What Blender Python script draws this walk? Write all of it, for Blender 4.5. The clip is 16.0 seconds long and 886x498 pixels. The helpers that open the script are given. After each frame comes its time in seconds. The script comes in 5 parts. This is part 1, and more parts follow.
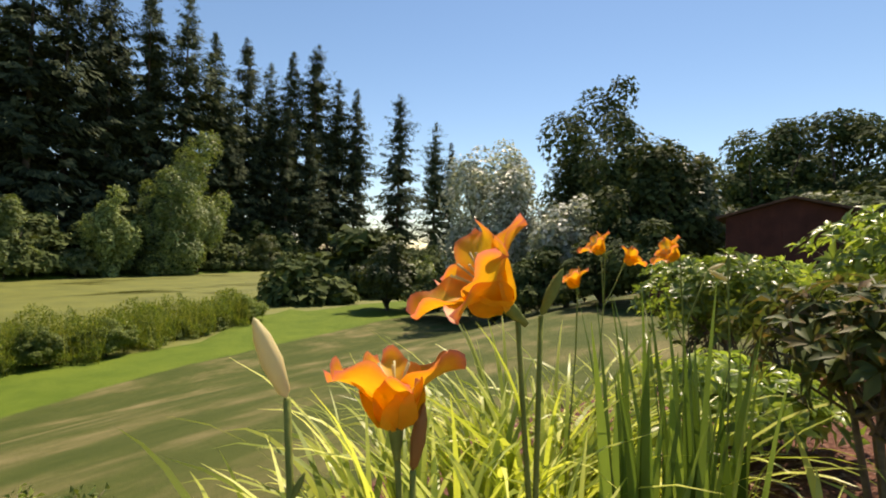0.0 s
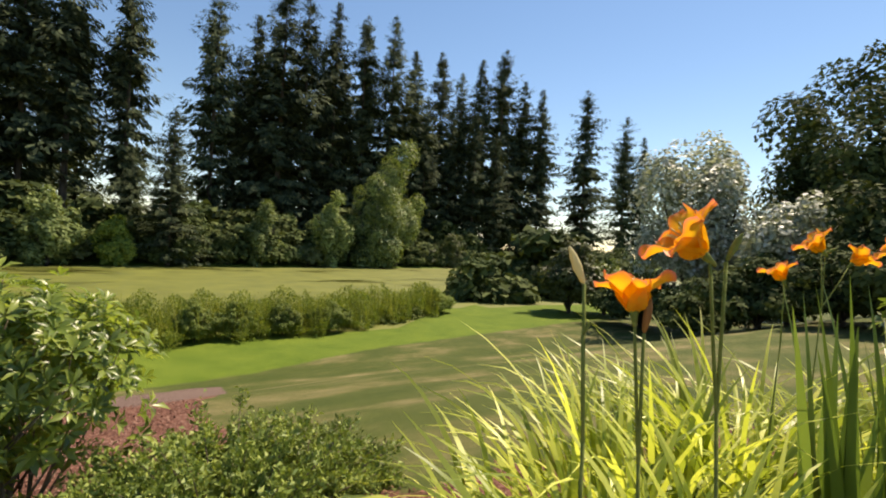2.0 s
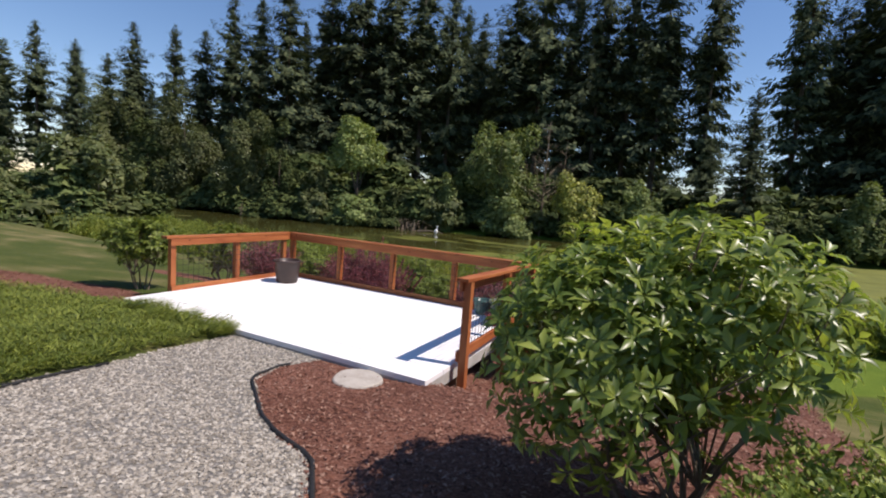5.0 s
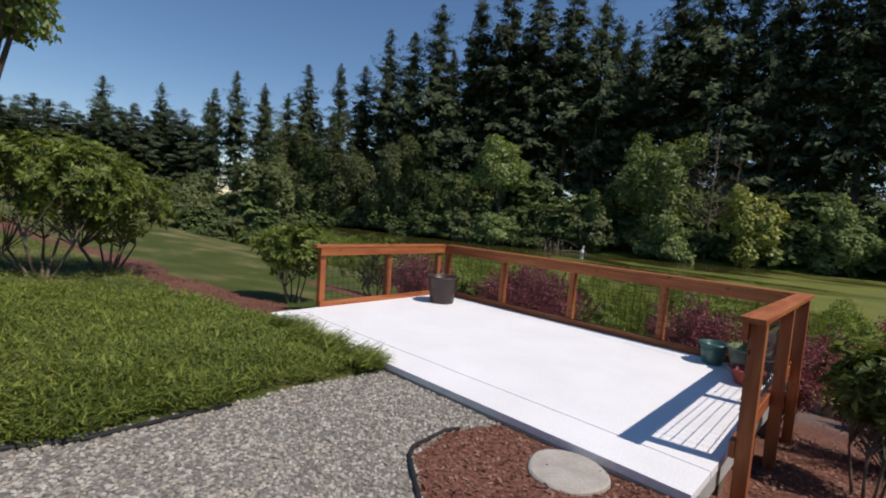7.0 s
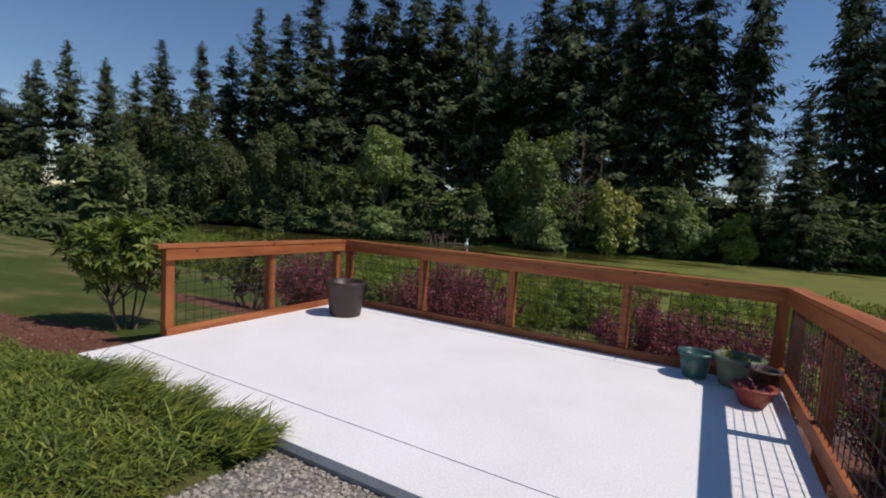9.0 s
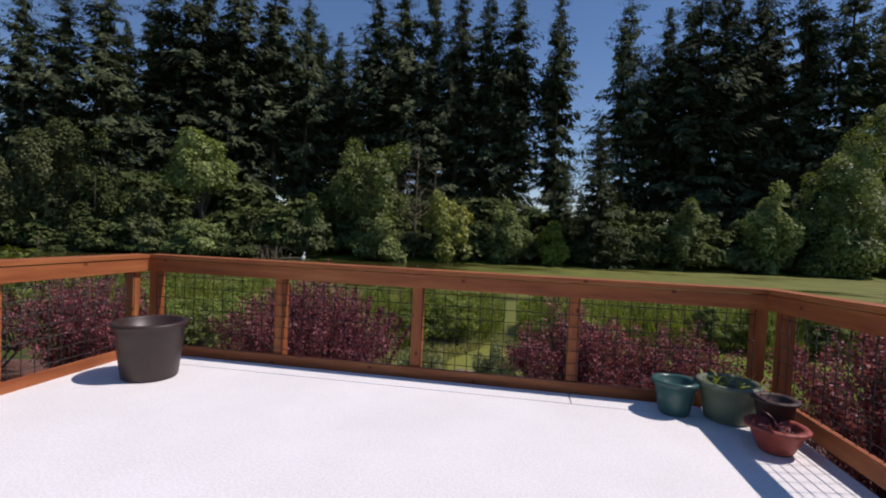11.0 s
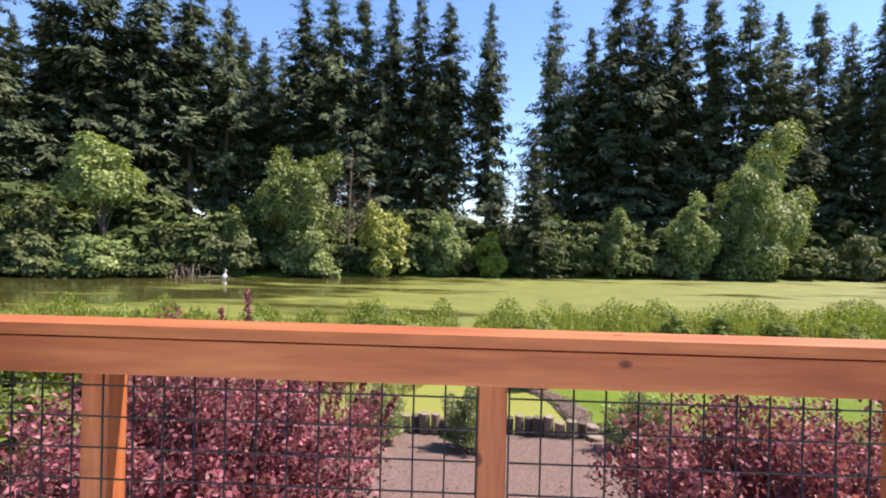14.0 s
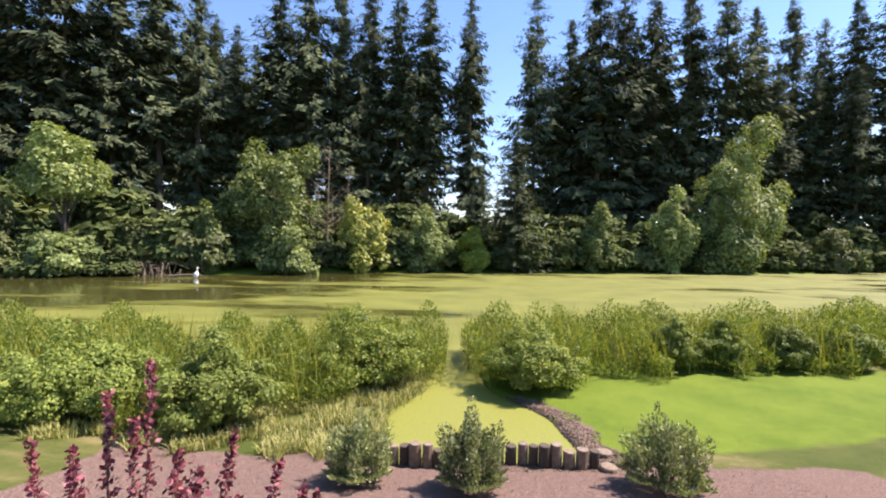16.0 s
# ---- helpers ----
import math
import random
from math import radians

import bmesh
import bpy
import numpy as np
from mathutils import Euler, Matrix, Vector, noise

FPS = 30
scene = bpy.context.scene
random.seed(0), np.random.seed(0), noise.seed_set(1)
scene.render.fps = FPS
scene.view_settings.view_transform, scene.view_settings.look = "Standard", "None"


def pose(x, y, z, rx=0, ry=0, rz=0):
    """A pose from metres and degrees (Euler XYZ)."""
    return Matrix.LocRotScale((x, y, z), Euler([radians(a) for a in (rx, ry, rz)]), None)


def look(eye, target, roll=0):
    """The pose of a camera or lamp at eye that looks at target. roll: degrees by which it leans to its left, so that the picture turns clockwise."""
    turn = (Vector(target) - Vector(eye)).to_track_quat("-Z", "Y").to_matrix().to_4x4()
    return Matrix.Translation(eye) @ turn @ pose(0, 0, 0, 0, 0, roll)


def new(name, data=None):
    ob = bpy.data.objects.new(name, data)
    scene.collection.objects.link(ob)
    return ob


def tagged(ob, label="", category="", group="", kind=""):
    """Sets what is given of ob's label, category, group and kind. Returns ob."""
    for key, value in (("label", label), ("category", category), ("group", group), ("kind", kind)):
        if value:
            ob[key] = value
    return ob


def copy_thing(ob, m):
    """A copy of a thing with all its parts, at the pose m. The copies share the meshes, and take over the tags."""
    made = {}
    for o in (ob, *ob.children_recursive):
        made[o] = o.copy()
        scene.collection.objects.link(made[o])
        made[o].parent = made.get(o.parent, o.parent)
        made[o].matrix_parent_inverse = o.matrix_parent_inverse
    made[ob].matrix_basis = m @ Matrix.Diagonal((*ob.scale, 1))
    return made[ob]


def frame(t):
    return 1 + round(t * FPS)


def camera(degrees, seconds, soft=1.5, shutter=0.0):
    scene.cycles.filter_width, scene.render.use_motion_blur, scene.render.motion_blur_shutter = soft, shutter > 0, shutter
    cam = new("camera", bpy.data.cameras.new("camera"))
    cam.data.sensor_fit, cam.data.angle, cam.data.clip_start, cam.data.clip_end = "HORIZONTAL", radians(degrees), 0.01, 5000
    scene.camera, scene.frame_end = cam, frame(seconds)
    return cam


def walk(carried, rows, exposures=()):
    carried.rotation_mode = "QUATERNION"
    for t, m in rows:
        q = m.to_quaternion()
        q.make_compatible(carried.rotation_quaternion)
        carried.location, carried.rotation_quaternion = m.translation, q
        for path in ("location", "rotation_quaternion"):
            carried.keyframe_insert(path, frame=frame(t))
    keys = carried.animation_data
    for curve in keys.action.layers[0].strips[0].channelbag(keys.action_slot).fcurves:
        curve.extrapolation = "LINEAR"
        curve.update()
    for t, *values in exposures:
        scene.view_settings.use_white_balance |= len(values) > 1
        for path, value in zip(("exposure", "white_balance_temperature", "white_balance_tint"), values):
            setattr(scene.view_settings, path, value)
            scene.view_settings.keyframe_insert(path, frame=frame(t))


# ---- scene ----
cam = camera(86.6, 16.0, soft=2.0)
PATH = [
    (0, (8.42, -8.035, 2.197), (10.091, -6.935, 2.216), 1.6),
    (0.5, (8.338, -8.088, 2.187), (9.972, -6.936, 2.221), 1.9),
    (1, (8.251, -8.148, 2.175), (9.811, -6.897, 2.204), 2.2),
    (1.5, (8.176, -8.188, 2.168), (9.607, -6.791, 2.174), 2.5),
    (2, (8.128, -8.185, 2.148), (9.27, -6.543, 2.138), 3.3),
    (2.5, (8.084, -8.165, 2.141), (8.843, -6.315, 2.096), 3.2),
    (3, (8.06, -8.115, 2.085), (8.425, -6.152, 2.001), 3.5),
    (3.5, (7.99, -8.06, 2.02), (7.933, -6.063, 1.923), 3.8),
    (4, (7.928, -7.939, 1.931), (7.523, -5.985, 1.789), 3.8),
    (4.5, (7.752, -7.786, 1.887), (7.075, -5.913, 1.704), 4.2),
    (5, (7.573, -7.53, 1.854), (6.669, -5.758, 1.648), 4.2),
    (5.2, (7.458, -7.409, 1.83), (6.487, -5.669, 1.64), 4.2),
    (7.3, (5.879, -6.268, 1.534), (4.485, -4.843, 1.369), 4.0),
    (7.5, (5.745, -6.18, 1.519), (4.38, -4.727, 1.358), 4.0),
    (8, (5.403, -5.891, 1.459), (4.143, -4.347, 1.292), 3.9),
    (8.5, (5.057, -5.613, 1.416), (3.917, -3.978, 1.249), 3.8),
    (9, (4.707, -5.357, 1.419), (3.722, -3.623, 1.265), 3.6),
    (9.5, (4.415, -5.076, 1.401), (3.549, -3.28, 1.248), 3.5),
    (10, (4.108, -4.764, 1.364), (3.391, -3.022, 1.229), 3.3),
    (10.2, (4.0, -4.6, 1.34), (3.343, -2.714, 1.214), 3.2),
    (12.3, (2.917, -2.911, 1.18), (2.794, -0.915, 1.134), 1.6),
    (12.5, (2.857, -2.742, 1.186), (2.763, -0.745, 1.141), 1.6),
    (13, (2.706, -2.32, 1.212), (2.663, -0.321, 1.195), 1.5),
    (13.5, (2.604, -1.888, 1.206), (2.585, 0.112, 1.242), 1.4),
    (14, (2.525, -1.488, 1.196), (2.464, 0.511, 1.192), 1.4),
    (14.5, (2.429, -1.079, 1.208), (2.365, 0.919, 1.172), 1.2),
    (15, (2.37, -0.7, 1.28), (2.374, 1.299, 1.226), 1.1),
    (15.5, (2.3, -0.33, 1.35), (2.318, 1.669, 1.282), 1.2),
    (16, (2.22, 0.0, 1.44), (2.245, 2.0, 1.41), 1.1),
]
EXPOSURES = [(0.0, 0.48, 8200, 15), (2.0, 0.58, 8150, 15), (3.0, 0.68, 8000, 16), (4.0, 0.5, 7200, 18), (5.0, 0.15, 6750, 20), (7.3, -0.34, 6600, 15), (10.0, -0.52, 6600, 17), (12.3, 0.15, 6700, 27),
             (13.0, 0.68, 6950, 27), (13.5, 1.15, 6800, 20), (14.0, 1.2, 6850, 23), (15.0, 1.28, 7000, 25), (16.0, 1.28, 7000, 25)]
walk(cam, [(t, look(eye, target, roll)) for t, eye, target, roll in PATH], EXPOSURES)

# ---------------------------------------------------------------- light
SUN_AZ, SUN_EL = 79.0, 57.0          # clockwise from +y, above the horizon
sun_way = Vector((math.sin(radians(SUN_AZ)) * math.cos(radians(SUN_EL)),
                  math.cos(radians(SUN_AZ)) * math.cos(radians(SUN_EL)), math.sin(radians(SUN_EL))))
sun_data = bpy.data.lights.new("sun", "SUN")
sun_data.energy, sun_data.angle, sun_data.color = 4.9, radians(0.53), (1.0, 0.95, 0.87)
sun = new("sun", sun_data)
sun.matrix_world = look(sun_way * 200, (0, 0, 0))
world = bpy.data.worlds.new("sky")
scene.world = world
world.use_nodes = True
wn = world.node_tree
sky = wn.nodes.new("ShaderNodeTexSky")
sky.sky_type, sky.sun_disc = "NISHITA", False
sky.sun_elevation, sky.sun_rotation = radians(SUN_EL), radians(SUN_AZ)
sky.air_density, sky.dust_density, sky.ozone_density = 1.0, 0.05, 2.5
wn.nodes["Background"].inputs["Strength"].default_value = 0.122
deeper = wn.nodes.new("ShaderNodeHueSaturation")
deeper.inputs["Saturation"].default_value = 1.15
wn.links.new(sky.outputs[0], deeper.inputs["Color"])
wn.links.new(deeper.outputs[0], wn.nodes["Background"].inputs["Color"])

# ---------------------------------------------------------------- materials
def node(m, kind, **given):
    n = m.node_tree.nodes.new(kind)
    for key, value in given.items():
        n.inputs[key.replace("_", " ")].default_value = value
    return n


def ramp(m, source, stops):
    n = m.node_tree.nodes.new("ShaderNodeValToRGB")
    while len(n.color_ramp.elements) < len(stops):
        n.color_ramp.elements.new(0.5)
    for e, (at, c) in zip(n.color_ramp.elements, stops):
        e.position, e.color = at, (*c, 1)
    m.node_tree.links.new(source, n.inputs[0])
    return n.outputs[0]


def mix(m, fac, a, b, how="MIX"):
    n = m.node_tree.nodes.new("ShaderNodeMix")
    n.data_type, n.blend_type = "RGBA", how
    for slot, v in ((0, fac), (6, a), (7, b)):
        if isinstance(v, (int, float)):
            n.inputs[slot].default_value = v
        elif isinstance(v, tuple):
            n.inputs[slot].default_value = (*v, 1)
        else:
            m.node_tree.links.new(v, n.inputs[slot])
    return n.outputs[2]


def noise_of(m, scale, detail=4, rough=0.55, stretch=None):
    co = m.node_tree.nodes.new("ShaderNodeTexCoord")
    n = node(m, "ShaderNodeTexNoise", Scale=scale, Detail=detail, Roughness=rough)
    if stretch:
        mp = m.node_tree.nodes.new("ShaderNodeMapping")
        mp.inputs["Scale"].default_value = stretch
        m.node_tree.links.new(co.outputs["Object"], mp.inputs[0])
        m.node_tree.links.new(mp.outputs[0], n.inputs["Vector"])
    else:
        m.node_tree.links.new(co.outputs["Object"], n.inputs["Vector"])
    return n.outputs[0]


def bump(m, height, strength=0.4, distance=0.02):
    b = node(m, "ShaderNodeBump", Strength=strength, Distance=distance)
    m.node_tree.links.new(height, b.inputs["Height"])
    m.node_tree.links.new(b.outputs[0], m.node_tree.nodes["Principled BSDF"].inputs["Normal"])


def surface(name, stops, scale=4.0, rough=0.8, fine=60.0, bumps=0.3, depth=0.01, metal=0.0, stretch=None, spec=0.4):
    """A two-scale noisy surface: large stains through a ramp, fine grain in value and relief."""
    m = bpy.data.materials.new(name)
    m.use_nodes = True
    p = m.node_tree.nodes["Principled BSDF"]
    big = noise_of(m, scale, 5, 0.6, stretch)
    grain = noise_of(m, fine, 3, 0.6, stretch)
    col = ramp(m, big, stops)
    col = mix(m, 0.35, col, ramp(m, grain, [(0.3, (0.45, 0.45, 0.45)), (0.7, (1.0, 1.0, 1.0))]), "MULTIPLY")
    m.node_tree.links.new(col, p.inputs["Base Color"])
    p.inputs["Roughness"].default_value, p.inputs["Metallic"].default_value = rough, metal
    p.inputs["Specular IOR Level"].default_value = spec
    bump(m, grain, bumps, depth)
    return m


def leafy(name, colours, gloss=0.5, shine=0.35, patch=0.15, coat=0.35, single=False):
    """Foliage: a colour of its own for each leaf, patches of lighter and darker growth, and light shining through."""
    m = bpy.data.materials.new(name)
    m.use_nodes = True
    t = m.node_tree
    p = t.nodes["Principled BSDF"]
    geo = t.nodes.new("ShaderNodeNewGeometry")
    step = 1.0 / max(1, len(colours) - 1)
    info = t.nodes.new("ShaderNodeObjectInfo")
    col = ramp(m, info.outputs["Random"] if single else geo.outputs["Random Per Island"], [(i * step, c) for i, c in enumerate(colours)])
    hue = node(m, "ShaderNodeHueSaturation", Saturation=1.0)
    val = t.nodes.new("ShaderNodeMapRange")
    val.inputs[3].default_value, val.inputs[4].default_value = 0.8, 1.2
    t.links.new(info.outputs["Random"], val.inputs[0])
    t.links.new(val.outputs[0], hue.inputs["Value"])
    t.links.new(mix(m, 0.5, col, ramp(m, noise_of(m, patch, 3), [(0.35, (0.6, 0.65, 0.6)), (0.65, (1.0, 1.0, 1.0))]), "MULTIPLY"), hue.inputs["Color"])
    t.links.new(hue.outputs[0], p.inputs["Base Color"])
    p.inputs["Roughness"].default_value, p.inputs["Specular IOR Level"].default_value = gloss, coat
    tr = t.nodes.new("ShaderNodeBsdfTranslucent")
    t.links.new(mix(m, 1.0, hue.outputs[0], (1.0, 1.0, 0.55), "MULTIPLY"), tr.inputs["Color"])
    ms = t.nodes.new("ShaderNodeMixShader")
    ms.inputs[0].default_value = shine
    t.links.new(p.outputs[0], ms.inputs[1])
    t.links.new(tr.outputs[0], ms.inputs[2])
    t.links.new(ms.outputs[0], t.nodes["Material Output"].inputs["Surface"])
    return m


FIR = leafy("fir_needles", [(0.036, 0.051, 0.032), (0.074, 0.098, 0.052), (0.14, 0.16, 0.078)], 0.85, 0.1, 0.12, 0.08)
MAPLE = leafy("maple_leaves", [(0.125, 0.178, 0.06), (0.21, 0.281, 0.085), (0.39, 0.43, 0.14)], 0.5, 0.35, 0.25)
DARK_LEAF = leafy("dark_tree_leaves", [(0.038, 0.06, 0.022), (0.078, 0.106, 0.036), (0.145, 0.172, 0.058)], 0.8, 0.15, 0.2, 0.1)
WILLOW = leafy("willow_leaves", [(0.064, 0.086, 0.027), (0.114, 0.138, 0.047), (0.178, 0.196, 0.071)], 0.55, 0.3, 0.25)
SILVER = leafy("silver_leaves", [(0.188, 0.225, 0.152), (0.488, 0.522, 0.414), (0.850, 0.850, 0.828)], 0.45, 0.3, 0.35)
PALE = leafy("pale_tree_leaves", [(0.11, 0.155, 0.055), (0.2, 0.26, 0.09), (0.37, 0.42, 0.16)], 0.6, 0.35, 0.3, 0.2)
YELLOWING = leafy("yellowing_leaves", [(0.16, 0.19, 0.05), (0.27, 0.31, 0.075), (0.52, 0.5, 0.11)], 0.5, 0.35, 0.3)
REED = leafy("reed_leaves", [(0.16, 0.205, 0.032), (0.31, 0.355, 0.058), (0.54, 0.51, 0.1)], 0.55, 0.4, 0.25)
DRY_GRASS = leafy("pale_bank_grass", [(0.16, 0.19, 0.05), (0.3, 0.31, 0.1), (0.5, 0.45, 0.2)], 0.7, 0.3, 0.8, 0.2)
WEED = leafy("bank_weeds", [(0.12, 0.185, 0.034), (0.23, 0.31, 0.052), (0.46, 0.48, 0.09)], 0.55, 0.4, 0.3)
RHODO = leafy("rhododendron_leaves", [(0.135, 0.205, 0.046), (0.26, 0.36, 0.074), (0.54, 0.63, 0.135)], 0.33, 0.48, 1.2, 0.5)
# the same leaves in a darker green
RHODO_DARK = leafy("dark_rhododendron_leaves", [(0.062, 0.09, 0.018), (0.12, 0.16, 0.029), (0.25, 0.29, 0.05)], 0.45, 0.35, 1.2, 0.3)
BARBERRY = leafy("barberry_leaves", [(0.111, 0.030, 0.044), (0.265, 0.072, 0.099), (0.62, 0.215, 0.25)], 0.5, 0.35, 1.5)
SHRUB = leafy("small_shrub_leaves", [(0.135, 0.175, 0.075), (0.265, 0.32, 0.13), (0.58, 0.6, 0.33)], 0.45, 0.3, 1.5)
COVER = leafy("ground_cover_blades", [(0.085, 0.12, 0.024), (0.185, 0.24, 0.044), (0.38, 0.41, 0.08)], 0.55, 0.35, 0.8)
HEATH = leafy("low_bush_leaves", [(0.11, 0.165, 0.034), (0.205, 0.27, 0.052), (0.34, 0.39, 0.09)], 0.65, 0.35, 1.2)
LOW_LEAF = leafy("fine_bush_leaves", [(0.1, 0.15, 0.033), (0.195, 0.255, 0.053), (0.4, 0.45, 0.115)], 0.55, 0.25, 1.2)
LILY_LEAF = leafy("lily_leaves", [(0.29, 0.37, 0.06), (0.5, 0.56, 0.1), (0.79, 0.79, 0.2)], 0.4, 0.45, 2.0, 0.35, True)
IRIS_LEAF = leafy("iris_leaves", [(0.091, 0.154, 0.035), (0.164, 0.246, 0.056), (0.255, 0.339, 0.084)], 0.4, 0.4, 2.0, 0.35, True)
STALK = surface("flower_stalk", [(0.3, (0.13, 0.16, 0.03)), (0.7, (0.24, 0.27, 0.07))], 20, 0.85, spec=0.15)
BARK = surface("bark", [(0.3, (0.05, 0.038, 0.028)), (0.7, (0.14, 0.11, 0.085))], 1.5, 0.95, 8, 0.8, 0.05, stretch=(1, 1, 0.2))
TWIG = surface("twig_bark", [(0.3, (0.10, 0.075, 0.05)), (0.7, (0.24, 0.19, 0.13))], 10, 0.9, 80)
def cedar(name, stretch):
    """Stained boards: grain drawn out along the board, and a few dark knots."""
    m = surface(name, [(0.3, (0.255, 0.064, 0.019)), (0.5, (0.375, 0.113, 0.034)), (0.72, (0.5, 0.182, 0.058))], 9, 0.6, 40, 0.25, 0.004, stretch=stretch)
    t = m.node_tree
    p = t.nodes["Principled BSDF"]
    co = t.nodes.new("ShaderNodeTexCoord")
    axes = t.nodes.new("ShaderNodeSeparateXYZ")
    t.links.new(co.outputs["Object"], axes.inputs[0])
    # knots lie along the board and across it, and run through its thickness
    long_axis, cross = (0, 1) if stretch[0] < 1 else (2, 0)
    width = t.nodes.new("ShaderNodeMath")
    t.links.new(axes.outputs[cross], width.inputs[0])
    t.links.new(axes.outputs[2 if cross == 1 else 1], width.inputs[1])
    flat = t.nodes.new("ShaderNodeCombineXYZ")
    t.links.new(axes.outputs[long_axis], flat.inputs[0])
    t.links.new(width.outputs[0], flat.inputs[1])
    mp = t.nodes.new("ShaderNodeMapping")
    mp.inputs["Scale"].default_value = (0.6, 1.0, 1.0)
    t.links.new(flat.outputs[0], mp.inputs[0])
    knots = node(m, "ShaderNodeTexVoronoi", Scale=3.4)
    knots.voronoi_dimensions = "2D"
    t.links.new(mp.outputs[0], knots.inputs["Vector"])
    was = p.inputs["Base Color"].links[0].from_socket
    spot_mask = ramp(m, knots.outputs["Distance"], [(0.0, (0.22, 0.16, 0.15)), (0.03, (0.4, 0.31, 0.28)), (0.055, (1, 1, 1))])
    t.links.new(mix(m, 1.0, was, spot_mask, "MULTIPLY"), p.inputs["Base Color"])
    return m


CEDAR = cedar("stained_cedar", (0.12, 1.3, 1.3))
CEDAR_UP = cedar("stained_cedar_upright", (1.3, 1.3, 0.12))
CONCRETE = surface("white_concrete", [(0.3, (0.82, 0.807, 0.79)), (0.7, (0.9, 0.89, 0.88))], 1.2, 0.85, 70, 0.25, 0.003)
# same concrete as the top; the edge's shade is put into a darker grey
SLAB_EDGE_SHADE = surface("slab_edge_shade", [(0.3, (0.34, 0.325, 0.29)), (0.7, (0.54, 0.52, 0.48))], 3, 0.9, 50, 0.4, 0.006)
WIRE = surface("black_wire", [(0.3, (0.015, 0.014, 0.013)), (0.7, (0.03, 0.028, 0.026))], 20, 0.5, 90, 0.1, 0.001)

# ---------------------------------------------------------------- mesh helpers
def thing(name, at=(0, 0, 0), label="", category="", group="", kind="", turn=0.0):
    ob = new(name)
    ob.matrix_world = pose(*at, 0, 0, turn)
    return tagged(ob, label, category, group, kind)


def place(ob, parent):
    if parent is not None:
        ob.parent = parent
    return ob


def part(name, bm, material, parent=None, label="", smooth=False):
    me = bpy.data.meshes.new(name)
    bm.to_mesh(me)
    bm.free()
    me.materials.append(material)
    if smooth:
        me.polygons.foreach_set("use_smooth", [True] * len(me.polygons))
    return tagged(place(new(name, me), parent), label)


def array_mesh(name, verts, size, material):
    """A mesh of separate faces: verts is (faces, size, 3)."""
    verts = np.asarray(verts, dtype=np.float32).reshape(-1, size, 3)
    n = len(verts)
    me = bpy.data.meshes.new(name)
    me.vertices.add(n * size)
    me.vertices.foreach_set("co", verts.ravel())
    me.loops.add(n * size)
    me.loops.foreach_set("vertex_index", np.arange(n * size, dtype=np.int32))
    me.polygons.add(n)
    me.polygons.foreach_set("loop_start", np.arange(0, n * size, size, dtype=np.int32))
    me.update(calc_edges=True)
    me.materials.append(material)
    return me


def indexed_mesh(name, verts, faces, material, smooth=False):
    me = bpy.data.meshes.new(name)
    me.from_pydata(np.asarray(verts).tolist(), [], np.asarray(faces).tolist() if not isinstance(faces, list) else faces)
    me.materials.append(material)
    if smooth:
        me.polygons.foreach_set("use_smooth", [True] * len(me.polygons))
    me.update()
    return me


def box_into(bm, lo, hi, bevel=0.0):
    r = bmesh.ops.create_cube(bm, size=1.0)
    vs = r["verts"]
    for v in vs:
        v.co = Vector([(lo[i] + hi[i]) / 2 + v.co[i] * (hi[i] - lo[i]) for i in range(3)])
    if bevel:
        es = list({e for v in vs for e in v.link_edges})
        bmesh.ops.bevel(bm, geom=es, offset=bevel, segments=2, profile=0.7, affect="EDGES")


def box(lo, hi, bevel=0.0):
    bm = bmesh.new()
    box_into(bm, lo, hi, bevel)
    return bm


def tube_arrays(points, radii, sides=6):
    """Rings and faces of a tapered tube along points."""
    points, vs, fs = [Vector(p) for p in points], [], []
    for i, p in enumerate(points):
        d = (points[min(i + 1, len(points) - 1)] - points[max(i - 1, 0)]).normalized()
        a = d.orthogonal().normalized() if i == 0 else (a - d * a.dot(d)).normalized()
        b = d.cross(a)
        for k in range(sides):
            w = 2 * math.pi * k / sides
            vs.append(p + (a * math.cos(w) + b * math.sin(w)) * radii[i])
    for i in range(len(points) - 1):
        for k in range(sides):
            k2 = (k + 1) % sides
            fs.append((i * sides + k, i * sides + k2, (i + 1) * sides + k2, (i + 1) * sides + k))
    fs.append(tuple(range((len(points) - 1) * sides, len(points) * sides)))
    return vs, fs


def tubes(name, runs, material, sides=6):
    vs, fs = [], []
    for points, radii in runs:
        v, f = tube_arrays(points, radii, sides)
        fs += [tuple(i + len(vs) for i in q) for q in f]
        vs += v
    return indexed_mesh(name, [tuple(v) for v in vs], fs, material, True)


def lathe(profile, sides=28):
    """A turned shape from (radius, height) pairs."""
    bm = bmesh.new()
    rings = [[bm.verts.new((r * math.cos(2 * math.pi * k / sides), r * math.sin(2 * math.pi * k / sides), z)) for k in range(sides)] for r, z in profile]
    for a, b in zip(rings, rings[1:]):
        for k in range(sides):
            bm.faces.new((a[k], a[(k + 1) % sides], b[(k + 1) % sides], b[k]))
    bm.faces.new(rings[0][::-1])
    bm.faces.new(rings[-1])
    bmesh.ops.recalc_face_normals(bm, faces=bm.faces)
    return bm


def unit(v):
    return v / np.maximum(np.linalg.norm(v, axis=-1, keepdims=True), 1e-9)


